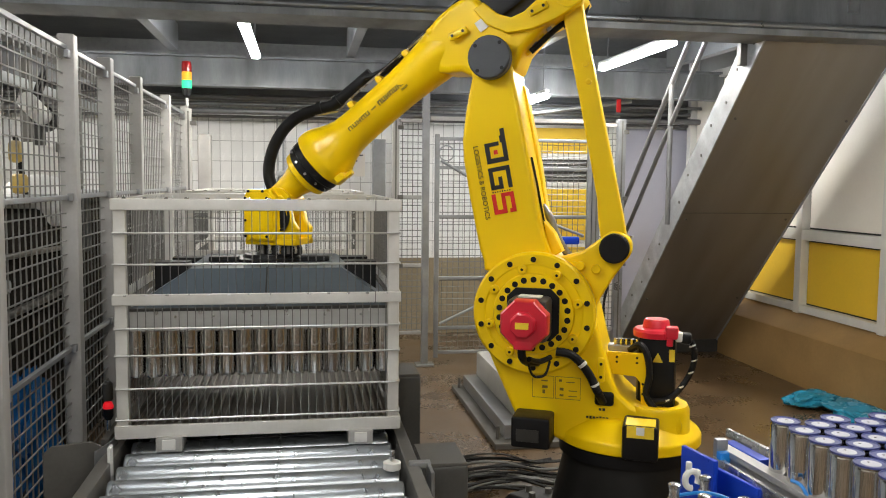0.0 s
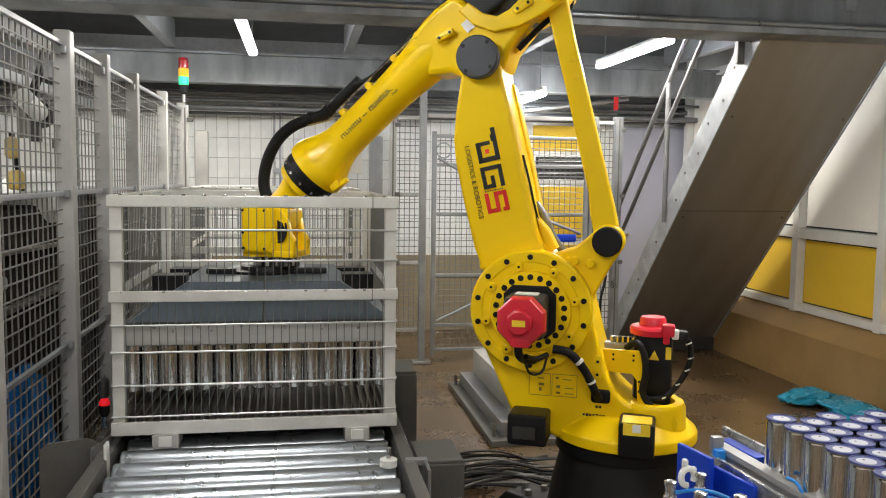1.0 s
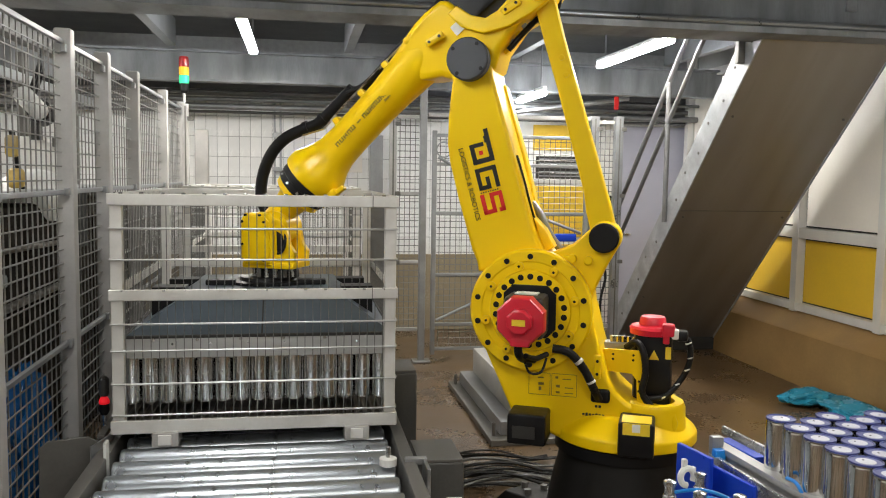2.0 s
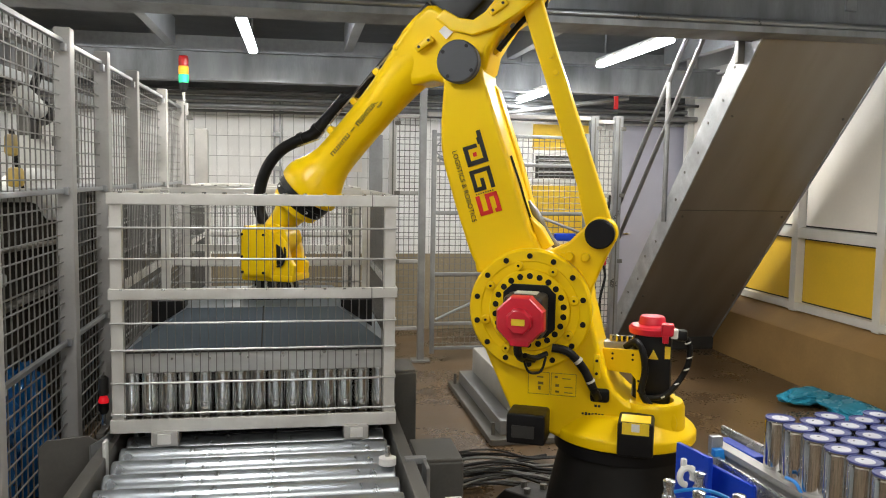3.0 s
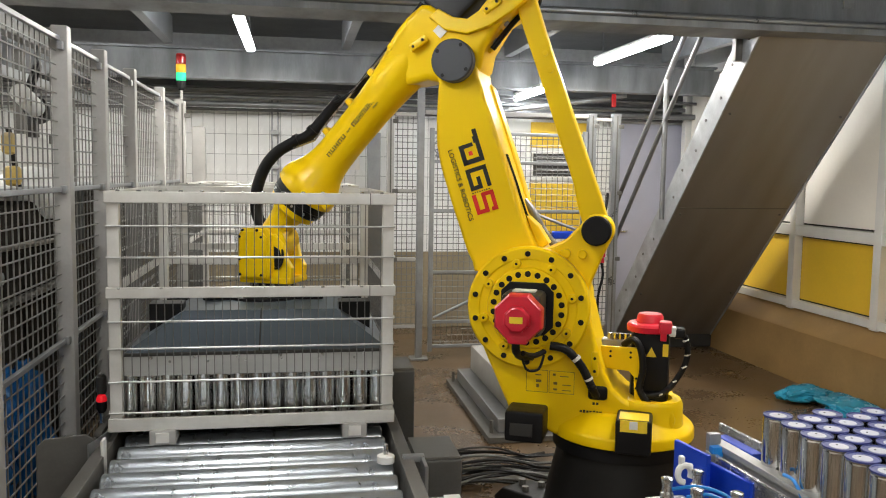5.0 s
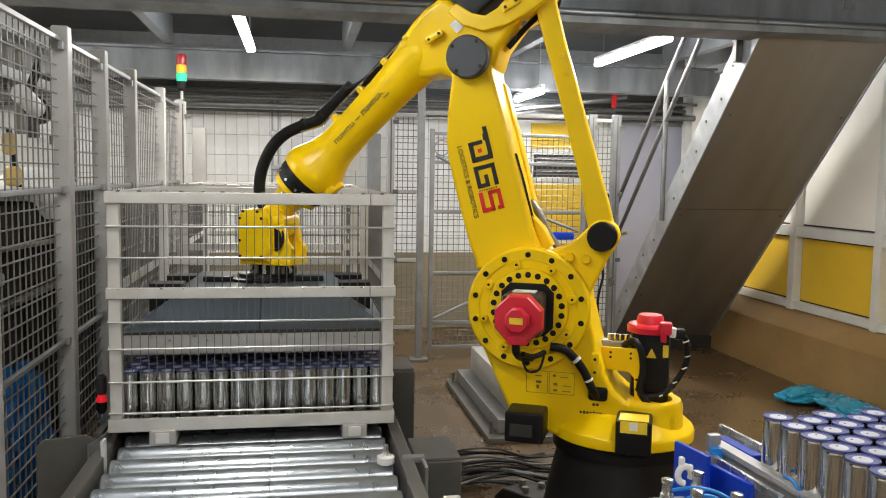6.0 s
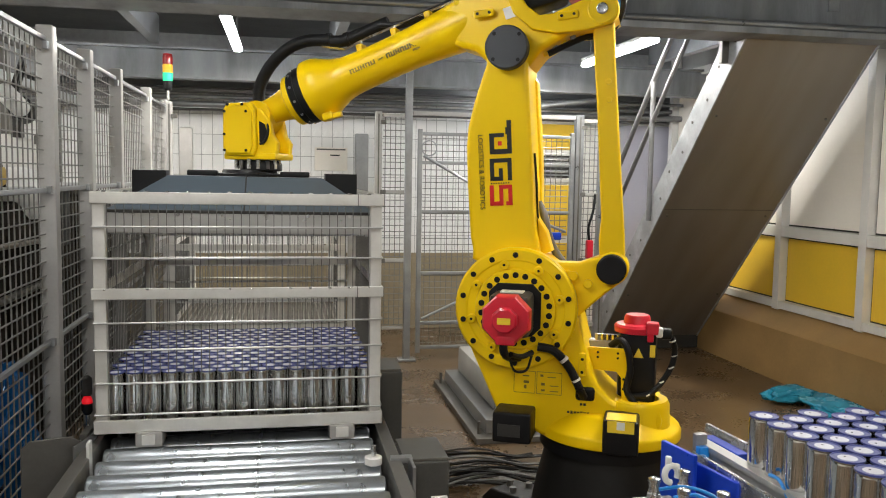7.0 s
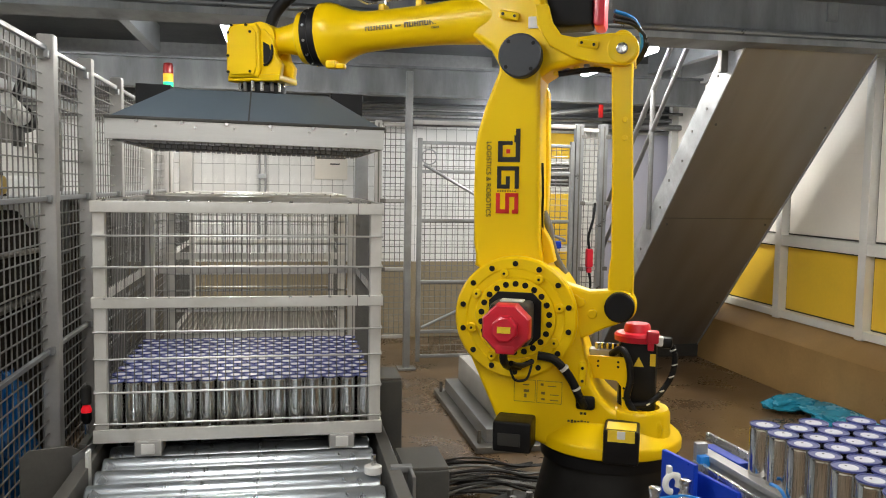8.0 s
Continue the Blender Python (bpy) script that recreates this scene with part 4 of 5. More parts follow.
# Swinging parts: each has its pivot at its own origin.
LOW = [(-0.1, 0.2), (0.0, 0.16), (0.1, 0.16), (0.182, 0.2), (0.178, 0.24), (0.186, 0.29), (0.19, 0.5), (0.188, 0.66), (0.178, 0.74), (0.148, 0.84), (0.118, 0.92), (0.094, 0.98)] + circle(0, ARM, 0.088, 0, 180, 12) + [(-0.075, 0.95), (-0.08, 0.6), (-0.082, 0.32)]
lower_arm = part("lower_arm", prism(B(), LOW, -0.12, 0.15, 0.018), M_YELLOW, robot)
part("elbow_cap", lathe(B(), [(0.084, 0.0), (0.086, 0.006), (0.086, 0.05), (0.08, 0.056), (0.02, 0.056)], 40), M_CAP, lower_arm, "dark grey round elbow cap", at=Matrix.Translation((0, 0.15, ARM)) @ pose(0, 0, 0, -90, 0, 0))
bolts(lower_arm, [(0.07 * math.cos(radians(a)), ARM + 0.07 * math.sin(radians(a))) for a in (50, 140, 230, 320)], 0.203, 0.008, 0.006)
part("rear_rib", prism(B(), [(-0.07, 0.3), (-0.088, 0.36), (-0.092, 0.62), (-0.085, 0.92), (-0.07, 0.95)], -0.13, -0.05, 0.006), M_YELLOW, lower_arm)
part("rear_cable", hose(B(), [(-0.084, 0.1, 0.62), (-0.088, 0.1, 0.5), (-0.085, 0.08, 0.4), (-0.09, 0.07, 0.25)], 0.005, 8), M_BLACK, lower_arm)
part("grey_conduit", hose(B(), [(-0.075, -0.02, 0.42), (-0.1, -0.02, 0.36), (-0.115, -0.02, 0.28), (-0.14, -0.03, 0.21), (-0.17, -0.04, 0.16)], 0.017, 10), M_RAIL, lower_arm, "grey corrugated conduit")
part("gusset", prism(B(), [(-0.085, 0.2), (-0.14, 0.22), (-0.12, 0.3), (-0.085, 0.36)], 0.0, 0.09, 0.006), M_YELLOW, lower_arm)
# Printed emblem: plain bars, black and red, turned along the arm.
EV = 0.1515


def bar(parent, u0, u1, z0, z1, material, v=EV, name="emblem_bar"):
    part(name, slab(B(), ((u0 + u1) / 2, v, (z0 + z1) / 2), (abs(u1 - u0), 0.002, abs(z1 - z0))), material, parent)


# Three blocky marks, one over the other.
for a in ((0.0, 0.018, 0.63, 0.755), (0.0, 0.09, 0.622, 0.642), (0.071, 0.09, 0.622, 0.70), (0.03, 0.09, 0.69, 0.706), (0.012, 0.024, 0.70, 0.728)):
    bar(lower_arm, *a, M_INK)
bar(lower_arm, 0.04, 0.056, 0.656, 0.673, M_INKRED)
for a in ((0.003, 0.02, 0.515, 0.605), (0.003, 0.092, 0.588, 0.605), (0.075, 0.092, 0.515, 0.605), (0.04, 0.092, 0.515, 0.532), (0.04, 0.056, 0.515, 0.565)):
    bar(lower_arm, *a, M_INK)
for a in ((0.079, 0.096, 0.415, 0.498), (0.041, 0.096, 0.415, 0.432), (0.041, 0.057, 0.415, 0.498), (0.004, 0.057, 0.482, 0.498), (0.004, 0.02, 0.415, 0.498), (0.004, 0.03, 0.415, 0.431)):
    bar(lower_arm, *a, M_INKRED)
for k in range(8):
    bar(lower_arm, 0.09 - 0.01 * k, 0.085 - 0.01 * k, 0.503, 0.508, M_INK)
cu = bpy.data.curves.new("lettering", "FONT")
cu.body, cu.size, cu.extrude, cu.align_x = "LOGISTICS & ROBOTICS", 0.0282, 0.0008, "LEFT"
tmp = new("lettering_source", cu)
bpy.context.view_layer.update()
me = bpy.data.meshes.new_from_object(tmp)
bpy.data.objects.remove(tmp)
me.materials.clear()
me.materials.append(M_INK)
lt = new("lettering", me)
lt.parent = lower_arm
# Text x runs down the arm, text y to the picture's right.
lt.matrix_basis = Matrix(((0, -1, 0, 0.136), (0, 0, 1, EV + 0.001), (-1, 0, 0, 0.705), (0, 0, 0, 1)))

lev = circle(-LEVER, 0, 0.066, 250, 110, 12) + [(-0.30, 0.07), (-0.2, 0.115), (-0.1, 0.19)] + circle(0, 0, 0.2, 110, -110, 16) + [(-0.12, -0.18), (-0.22, -0.125), (-0.34, -0.085)]
lever = part("lever", prism(B(), lev, 0.05, 0.145, 0.012), M_YELLOW, robot)
part("pivot_cap", lathe(B(), [(0.056, 0.0), (0.058, 0.004), (0.058, 0.05), (0.052, 0.055), (0.02, 0.055)], 32), M_BLACK, lever, "black round pivot cap", at=Matrix.Translation((-LEVER, 0.145, 0)) @ pose(0, 0, 0, -90, 0, 0))
for u, z in ((-0.30, -0.02), (-0.26, 0.03), (-0.24, 0.045)):
    o = new("boss", bossm)
    o.parent = lever
    o.matrix_basis = pose(u, 0.145, z, -90, 0, 0)
ln = [(0.047, 0.12), (0.036, 0.2), (0.036, 0.62), (0.04, 0.8), (0.042, ARM - 0.02)] + circle(0, ARM, 0.042, 20, 160, 8) + [(-0.042, ARM - 0.02), (-0.04, 0.8), (-0.043, 0.62), (-0.05, 0.2), (-0.052, 0.12)] + circle(0, 0, 0.05, 180, 360, 8)
link = part("tie_link", prism(B(), ln, 0.06, 0.135, 0.01), M_YELLOW, robot)
for z in (0.66, 0.73):
    o = new("boss", bossm)
    o.parent = link
    o.matrix_basis = pose(-0.012, 0.134, z, -90, 0, 0) @ Matrix.Scale(0.6, 4)

# Forearm casting with its tube, ring and wrist neck.
fa = [(-0.44, -0.02), (-0.44, 0.045), (-0.40, 0.08), (-0.32, 0.078), (-0.22, 0.075), (-0.15, 0.09), (-0.115, 0.14), (-0.095, 0.2), (-0.085, 0.25), (-0.06, 0.276), (0.02, 0.284), (0.09, 0.28), (0.16, 0.272), (0.22, 0.255), (0.215, 0.1), (0.18, 0.07), (0.135, 0.04), (0.105, -0.01), (0.085, -0.05), (0.06, -0.09), (-0.06, -0.09), (-0.12, -0.05), (-0.25, -0.02), (-0.36, -0.045)]
bm = prism(B(), fa, -0.11, 0.148, 0.03)
for v in bm.verts:
    if v.co.x > 0.08:
        v.co.y = 0.015 + (v.co.y - 0.015) * (1 - 0.38 * min((v.co.x - 0.08) / 0.13, 1.0))
forearm = part("forearm", bm, M_YELLOW, robot)
axis = pose(0, 0.015, 0.1925, 0, 94.2, 0)
part("forearm_tube", lathe(B(), [(0.105, 0.0), (0.108, 0.1), (0.106, 0.18), (0.098, 0.25), (0.091, 0.32), (0.086, 0.4), (0.084, 0.5), (0.0835, 0.6), (0.085, 0.67), (0.089, 0.72), (0.099, 0.76), (0.116, 0.80), (0.13, 0.825), (0.138, 0.85), (0.14, 0.87), (0.139, 0.893), (0.134, 0.898)], 48), M_YELLOW, forearm, at=axis)
part("wrist_ring", lathe(B(), [(0.12, 0.895), (0.127, 0.898), (0.128, 0.93), (0.122, 0.935), (0.122, 0.962), (0.117, 0.968)], 44), M_BLACK, forearm, "black wrist ring", at=axis)
for k in range(12):
    a = radians(15 + 30 * k)
    part("ring_bolt", rod(B(), (0.121 * math.cos(a), 0.121 * math.sin(a), 0.948), (0.127 * math.cos(a), 0.127 * math.sin(a), 0.948), 0.006, 8), M_STEEL, forearm, at=axis)
part("wrist_neck", lathe(B(), [(0.112, 0.966), (0.114, 0.972), (0.112, 0.994), (0.098, 1.003), (0.083, 1.008), (0.072, 1.03), (0.064, 1.06), (0.058, 1.10), (0.056, 1.15), (0.054, 1.2)], 36), M_YELLOW, forearm, at=axis)
part("hose_lug", slab(slab(B(), (0.835, 0.07, -0.005), (0.05, 0.05, 0.035), 0.01), (0.795, 0.07, -0.012), (0.04, 0.035, 0.022), 0.006), M_YELLOW, forearm)
for u, z in ((0.30, 0.268), (0.46, 0.25), (0.625, 0.236)):
    part("clip", slab(B(), (u, 0.01, z), (0.03, 0.07, 0.035), 0.007), M_YELLOW, forearm)
lug = circle(-0.39, 0.022, 0.064, 255, 95, 12) + [(-0.3, 0.08), (-0.21, 0.07), (-0.155, 0.082), (-0.12, 0.13), (-0.1, 0.2), (-0.05, 0.2), (-0.06, 0.12), (-0.11, 0.04), (-0.2, -0.008), (-0.3, -0.032)]
part("rear_lug", prism(B(), lug, 0.12, 0.172, 0.007), M_YELLOW, forearm)
part("lug_boss", lathe(B(), [(0.056, 0.0), (0.056, 0.006), (0.05, 0.01)], 32), M_YELLOW, forearm, at=Matrix.Translation((-0.39, 0.17, 0.022)) @ pose(0, 0, 0, -90, 0, 0))
for u, z, ang2 in ((0.055, 0.165, 12), (-0.26, 0.042, 10)):
    lp = part("lug_plate", slab(B(), (0, 0, 0), (0.085, 0.02, 0.032), 0.009), M_YELLOW, forearm, at=pose(u, 0.15 if u > 0 else 0.175, z, 0, -ang2, 0))
    for d in (-0.024, 0.024):
        part("bolt", rod(B(), (d, 0.009, 0), (d, 0.014, 0), 0.006, 8), M_BLACK, lp)
part("paper_label", slab(B(), (-0.045, 0.149, 0.135), (0.045, 0.002, 0.045)), M_PAPER, forearm)
part("rear_pin", lathe(B(), [(0.022, 0.0), (0.022, 0.012), (0.015, 0.016)], 20), M_STEEL, forearm, "bright steel pivot pin", at=Matrix.Translation((-0.39, 0.176, 0.022)) @ pose(0, 0, 0, -90, 0, 0))
bmt = slab(B(), (-0.17, 0.02, 0.215), (0.2, 0.16, 0.18), 0.02)
part("elbow_motor", bmt, M_BLACK, forearm, "black motor on the elbow")
part("elbow_motor_cap", slab(B(), (-0.295, 0.02, 0.215), (0.05, 0.17, 0.19), 0.02), M_RED, forearm, "red motor cap")
part("top_hump", slab(B(), (0.0, 0.02, 0.28), (0.1, 0.12, 0.03), 0.012), M_YELLOW, forearm)
for k in range(3):
    part("hump_lug", slab(B(), (0.05 + 0.05 * k, 0.1, 0.255), (0.035, 0.05, 0.03), 0.012), M_YELLOW, forearm)
part("elbow_pipe", hose(B(), [(-0.14, 0.09, -0.06), (-0.25, 0.08, -0.045), (-0.34, 0.07, -0.04)], 0.012, 8), M_BLACK, forearm)
for k in range(5):
    part("valve", slab(B(), (-0.13 - 0.04 * k, 0.06, -0.05 + 0.008 * k), (0.024, 0.05, 0.03), 0.005), M_GALV if k % 2 else M_YELLOW, forearm)
for k in range(3):
    part("rear_lead", hose(B(), [(-0.35, 0.05, 0.19 - 0.02 * k), (-0.43, 0.0, 0.16 - 0.01 * k), (-0.46 - 0.01 * k, -0.02, 0.06), (-0.40, -0.03, -0.02 - 0.01 * k), (-0.3, -0.03, -0.03)], 0.008, 8), M_RUBBER if k else M_BLUETUBE, forearm)
dress = [(1.2, -0.03, 0.07), (1.185, -0.04, 0.16), (1.155, -0.04, 0.245), (1.08, -0.04, 0.317), (0.98, -0.04, 0.362), (0.886, -0.04, 0.368), (0.80, -0.04, 0.344), (0.72, -0.04, 0.312), (0.62, -0.04, 0.312), (0.49, -0.04, 0.318)]
part("dress_hose", hose(B(), dress, 0.027, 14, 8), M_RUBBER, forearm, "thick black cable hose")
for k in range(3):
    part("dress_cable", hose(B(), [(0.52, -0.05 + 0.022 * k, 0.31), (0.43, -0.05 + 0.022 * k, 0.285), (0.3, -0.05 + 0.022 * k, 0.292), (0.12, -0.05 + 0.022 * k, 0.306), (-0.06, -0.05 + 0.022 * k, 0.325)], 0.011, 8, 5), M_RUBBER, forearm)
for (x0, z0), (x1, z1) in (((0.785, 0.339), (0.765, 0.331)), ((0.70, 0.311), (0.68, 0.311))):
    part("hose_clamp", rod(B(), (x0, -0.04, z0), (x1, -0.04, z1), 0.031, 16), M_BLACK, forearm)
part("hose_bracket", wires([((0.80, 0.0, 0.31), (0.7, 0.0, 0.262)), ((0.7, 0.0, 0.262), (0.6, 0.0, 0.275)), ((0.6, 0.0, 0.275), (0.1, 0.0, 0.3)), ((0.62, 0.0, 0.275), (0.62, 0.0, 0.235)), ((0.46, 0.0, 0.282), (0.46, 0.0, 0.25)), ((0.3, 0.0, 0.29), (0.3, 0.0, 0.26))], 0.006), M_STEEL, forearm)
# Bars in place of the maker's print along the tube.
def print_row(u0, u1, count, h, dz, material):
    step = (u0 - u1) / count
    for k in range(count):
        u = u0 - step * (k + 0.5)
        z = 0.1925 - 0.0735 * u - 0.006 + dz
        for d in (-0.32, 0.32):
            part("print_bar", slab(B(), (d * step * 0.9, 0, 0), (step * 0.22, 0.006, h)), material, forearm, at=pose(u, 0.0985, z, 0, 4.2, 0))
        part("print_bar", slab(B(), (0, 0, (0.38, -0.38, 0.0)[k % 3] * h), (step * 0.5, 0.006, h * 0.2)), material, forearm, at=pose(u, 0.0985, z, 0, 4.2, 0))


print_row(0.68, 0.557, 5, 0.018, 0.0, M_PRINT)
print_row(0.545, 0.52, 4, 0.007, 0.0, M_PRINT)
print_row(0.507, 0.355, 7, 0.02, 0.0, M_INK)
print_row(0.388, 0.355, 3, 0.008, -0.022, M_PRINT)

wrist = part("wrist", prism(B(), [(0.13, 0.065), (0.112, 0.098), (-0.005, 0.1), (-0.03, 0.07), (-0.034, -0.1), (-0.02, -0.135), (0.112, -0.135), (0.13, -0.1)], -0.08, 0.118, 0.012), M_YELLOW, robot)
for v0, v1 in ((0.062, 0.1), (-0.075, -0.035)):
    part("wrist_fork", prism(B(), [(0.02, 0.07), (-0.045, 0.075), (-0.085, 0.03), (-0.1, -0.04), (-0.125, -0.075), (-0.118, -0.14), (0.02, -0.14)], v0, v1, 0.01), M_YELLOW, wrist)
part("wrist_knuckle", rod(B(), (-0.015, -0.06, 0.035), (-0.015, 0.09, 0.035), 0.074, 28), M_YELLOW, wrist)
part("wrist_foot", slab(B(), (0.005, 0.01, -0.135), (0.25, 0.19, 0.03), 0.008), M_YELLOW, wrist)
part("wrist_cover", prism(B(), [(0.118, 0.055), (0.1, 0.086), (0.01, 0.086), (-0.014, 0.06), (-0.018, -0.09), (-0.006, -0.122), (0.1, -0.122), (0.118, -0.09)], 0.117, 0.125, 0.003), M_YELLOW, wrist)
bolts(wrist, [(0.115, 0.06), (0.115, -0.04), (0.115, -0.11), (0.01, 0.06), (0.01, -0.11), (0.03, 0.09), (0.1, 0.09)], 0.122, 0.006, 0.008)
part("wrist_hole", prism(B(), [(-0.04, 0.02), (-0.068, 0.005), (-0.085, -0.05), (-0.06, -0.085), (-0.042, -0.07)], 0.095, 0.104, 0.003), M_BLACK, wrist)
part("wrist_hose", hose(B(), [(-0.045, 0.1, -0.08), (-0.07, 0.108, -0.07), (-0.085, 0.106, -0.03), (-0.075, 0.09, 0.02)], 0.006, 8), M_RUBBER, wrist)
part("tool_flange", lathe(B(), [(0.09, -0.2), (0.094, -0.195), (0.094, -0.17), (0.085, -0.152)], 36), M_BLACK, wrist, "black tool flange")
for k in range(9):
    a = radians(-10 + 25 * k)
    part("flange_bolt", rod(B(), (0.012 + 0.098 * math.cos(a), 0.01 + 0.085 * math.sin(a), -0.145), (0.012 + 0.098 * math.cos(a), 0.01 + 0.085 * math.sin(a), -0.19), 0.009, 10), M_STEEL if k % 3 else M_CONV, wrist)

# ---- gripper hood and the layer of cans ----
HW, HD = 1.05, 1.1
hood = thing("gripper_hood", "blue-grey pyramid gripper hood with a steel skirt", "gripper")
bm = B()
bot = [bm.verts.new((sx * HW / 2, sy * HD / 2, 0.078)) for sx, sy in ((-1, -1), (1, -1), (1, 1), (-1, 1))]
top = [bm.verts.new((sx * 0.31, sy * 0.34, 0.22)) for sx, sy in ((-1, -1), (1, -1), (1, 1), (-1, 1))]
for k in range(4):
    bm.faces.new((bot[k], bot[(k + 1) % 4], top[(k + 1) % 4], top[k]))
bm.faces.new(top)
bm.faces.new(list(reversed(bot)))
part("cover", bm, M_HOOD, hood)
part("seam", slab(B(), (0, -(HD / 2 + 0.34) / 2, 0.158), (0.006, 0.26, 0.004)), M_GASKET, hood, at=Matrix.Translation((0, -0.445, 0.151)) @ pose(0, 0, 0, 34.1, 0, 0) @ Matrix.Translation((0, 0.445, -0.158)))
for sx, sy, w, d in ((0, -1, HW, 0.012), (0, 1, HW, 0.012), (-1, 0, 0.012, HD - 0.026), (1, 0, 0.012, HD - 0.026)):
    sk = part("skirt", slab(B(), (sx * (HW / 2 - 0.006), sy * (HD / 2 - 0.006), 0.04), (w, d, 0.08), 0.003), M_SKIRT, hood, "brushed steel skirt")
    part("edge_strip", slab(B(), (sx * (HW / 2 - 0.004), sy * (HD / 2 - 0.004), 0.083), (w + 0.006, d + 0.006, 0.012), 0.003), M_GASKET, hood)
for k in range(6):
    part("rivet", rod(B(), (-0.41 + 0.164 * k, -HD / 2 - 0.005, 0.072), (-0.41 + 0.164 * k, -HD / 2 + 0.002, 0.072), 0.007, 8), M_STEEL, hood)
    part("rivet", rod(B(), (-0.34 + 0.143 * k, -HD / 2 - 0.004, 0.055), (-0.34 + 0.143 * k, -HD / 2 + 0.002, 0.055), 0.005, 8), M_STEEL, hood)
part("magnet_plate", slab(B(), (0, 0, 0.016), (HW - 0.03, HD - 0.03, 0.02)), M_MAGNET, hood)
bm = B()
rr = random.Random(3)
for i in range(40):
    for j in (0, 1, 20, 41):
        slab(bm, (-0.49 + 0.025 * i, -HD / 2 + 0.03 + j * 0.0255, 0.002 - rr.random() * 0.004), (0.018, 0.018, 0.014))
tagged(part("magnet_field", bm, M_GALV, hood), kind="stuff")
part("adapter", lathe(B(), [(0.17, 0.219), (0.17, 0.232), (0.125, 0.234), (0.12, 0.25)], 32), M_BLACK, hood, at=pose(0.0, 0.03, 0))
for sx in (-1, 1):
    for y, dz in ((-0.28, -0.01), (0.2, -0.035)):
        part("corner_block", prism(B(), [(-0.075 * sx, 0.085), (0.06 * sx, 0.13), (0.06 * sx, 0.25), (-0.075 * sx, 0.25)][::sx], y, y + 0.11, 0.004), M_BLACK, hood, "black corner block", at=pose(sx * 0.40 - sx * 0.0, 0, dz, 0, 0, 0))
    part("top_clamp", slab(B(), (sx * 0.2, -0.05, 0.233), (0.13, 0.06, 0.025), 0.006), M_BLACK, hood)

CAN_R, CAN_H, CAN_P = 0.0335, 0.195, 0.069


def can_meshes():
    R = CAN_R
    body = done(lathe(B(), [(R - 0.004, 0.0), (R - 0.0015, 0.004), (R, 0.012), (R, CAN_H - 0.012), (R - 0.0012, CAN_H - 0.008), (R, CAN_H - 0.004)], 18), "can_body", M_CAN)
    rim = done(lathe(B(), [(R - 0.0003, CAN_H - 0.004), (R + 0.0004, CAN_H - 0.002), (R, CAN_H), (R - 0.0018, CAN_H), (R - 0.003, CAN_H - 0.002), (0.0195, CAN_H - 0.0022)], 20), "can_rim", M_CANBLUE)
    disc = done(lathe(B(), [(0.0195, CAN_H - 0.0024), (0.0192, CAN_H - 0.0014), (0.0165, CAN_H - 0.001), (0.004, CAN_H - 0.001)], 16), "can_disc", M_CANWHITE)
    return body, rim, disc


C_BODY, C_RIM, C_DISC = can_meshes()
C_MARK = done(rod(B(), (0.005, 0.004, CAN_H - 0.001), (0.005, 0.004, CAN_H - 0.0004), 0.0024, 10), "can_mark", M_INK)


def can_part(parent, m):
    o = new("can", C_BODY)
    o.parent = parent
    o.matrix_basis = m
    for nm, me in (("rim", C_RIM), ("disc", C_DISC)):
        c = new(nm, me)
        c.parent = o
    return o


layer = thing("can_layer", "dense layer of bright tinplate cans with blue rims", "cans")
ROWS = 15
for j in range(ROWS):
    odd = j % 2
    for i in range(15 - odd):
        can_part(layer, pose(-0.16 + (i - 7 + 0.5 * odd) * CAN_P, 3.345 + j * CAN_P * 0.866, 0.0, 0, 0, (i * 37 + j * 11) % 360))

# ---- packing table with cans at the front corner ----
TZ = 0.90
tb = thing("infeed_table", "steel infeed table under loose cans", "table", pose(0, 0, 0))
part("table_top", slab(B(), (1.66, 1.4, TZ - 0.012), (1.12, 0.8, 0.022), 0.004), M_GALV, tb)
for x in (1.15, 2.15):
    for y in (1.05, 1.75):
        part("leg", slab(B(), (x, y, (TZ - 0.02) / 2), (0.06, 0.06, TZ - 0.02), 0.005), M_CONV, tb)
for i in range(9):
    for k in range(9):
        x, y = 1.122 + 0.0645 * i, 1.756 - 0.075 * k - (0.0375 if i % 2 else 0.0)
        if y < 1.14:
            continue
        t = thing("tin_can", "bright tinplate can with a blue rim and white disc", "can", pose(x, y, TZ, 0, 0, (i * 53 + k * 17) % 360), group="cans on the table")
        for nm, me in (("body", C_BODY), ("rim", C_RIM), ("disc", C_DISC)):
            o = new(nm, me)
            o.parent = t
        o = new("mark", C_MARK)
        o.parent = t


def crumple(name, material, label, category, c, s, seed, m=None, amp=0.35):
    bm = B()
    bmesh.ops.create_icosphere(bm, subdivisions=4, radius=1.0)
    for v in bm.verts:
        d = noise.noise(v.co * 1.7 + Vector((seed, 0, 0))) * amp + noise.noise(v.co * 5 + Vector((0, seed, 0))) * amp * 0.45 + noise.noise(v.co * 12 + Vector((0, 0, seed))) * amp * 0.16
        v.co *= 1 + d
        v.co = Vector((v.co.x * s[0], v.co.y * s[1], max(v.co.z * s[2], -s[2] * 0.7)))
    return solid(name, bm, material, label, category, pose(*c))


crumple("plastic_film", M_FILM_T, "crumpled turquoise plastic film on the floor", "plastic film", (3.8, 5.02, 0.06), (0.17, 0.34, 0.065), 3.0)
crumple("plastic_film", M_FILM_T, "crumpled turquoise plastic film on the floor", "plastic film", (3.72, 5.5, 0.06), (0.2, 0.12, 0.065), 8.0)

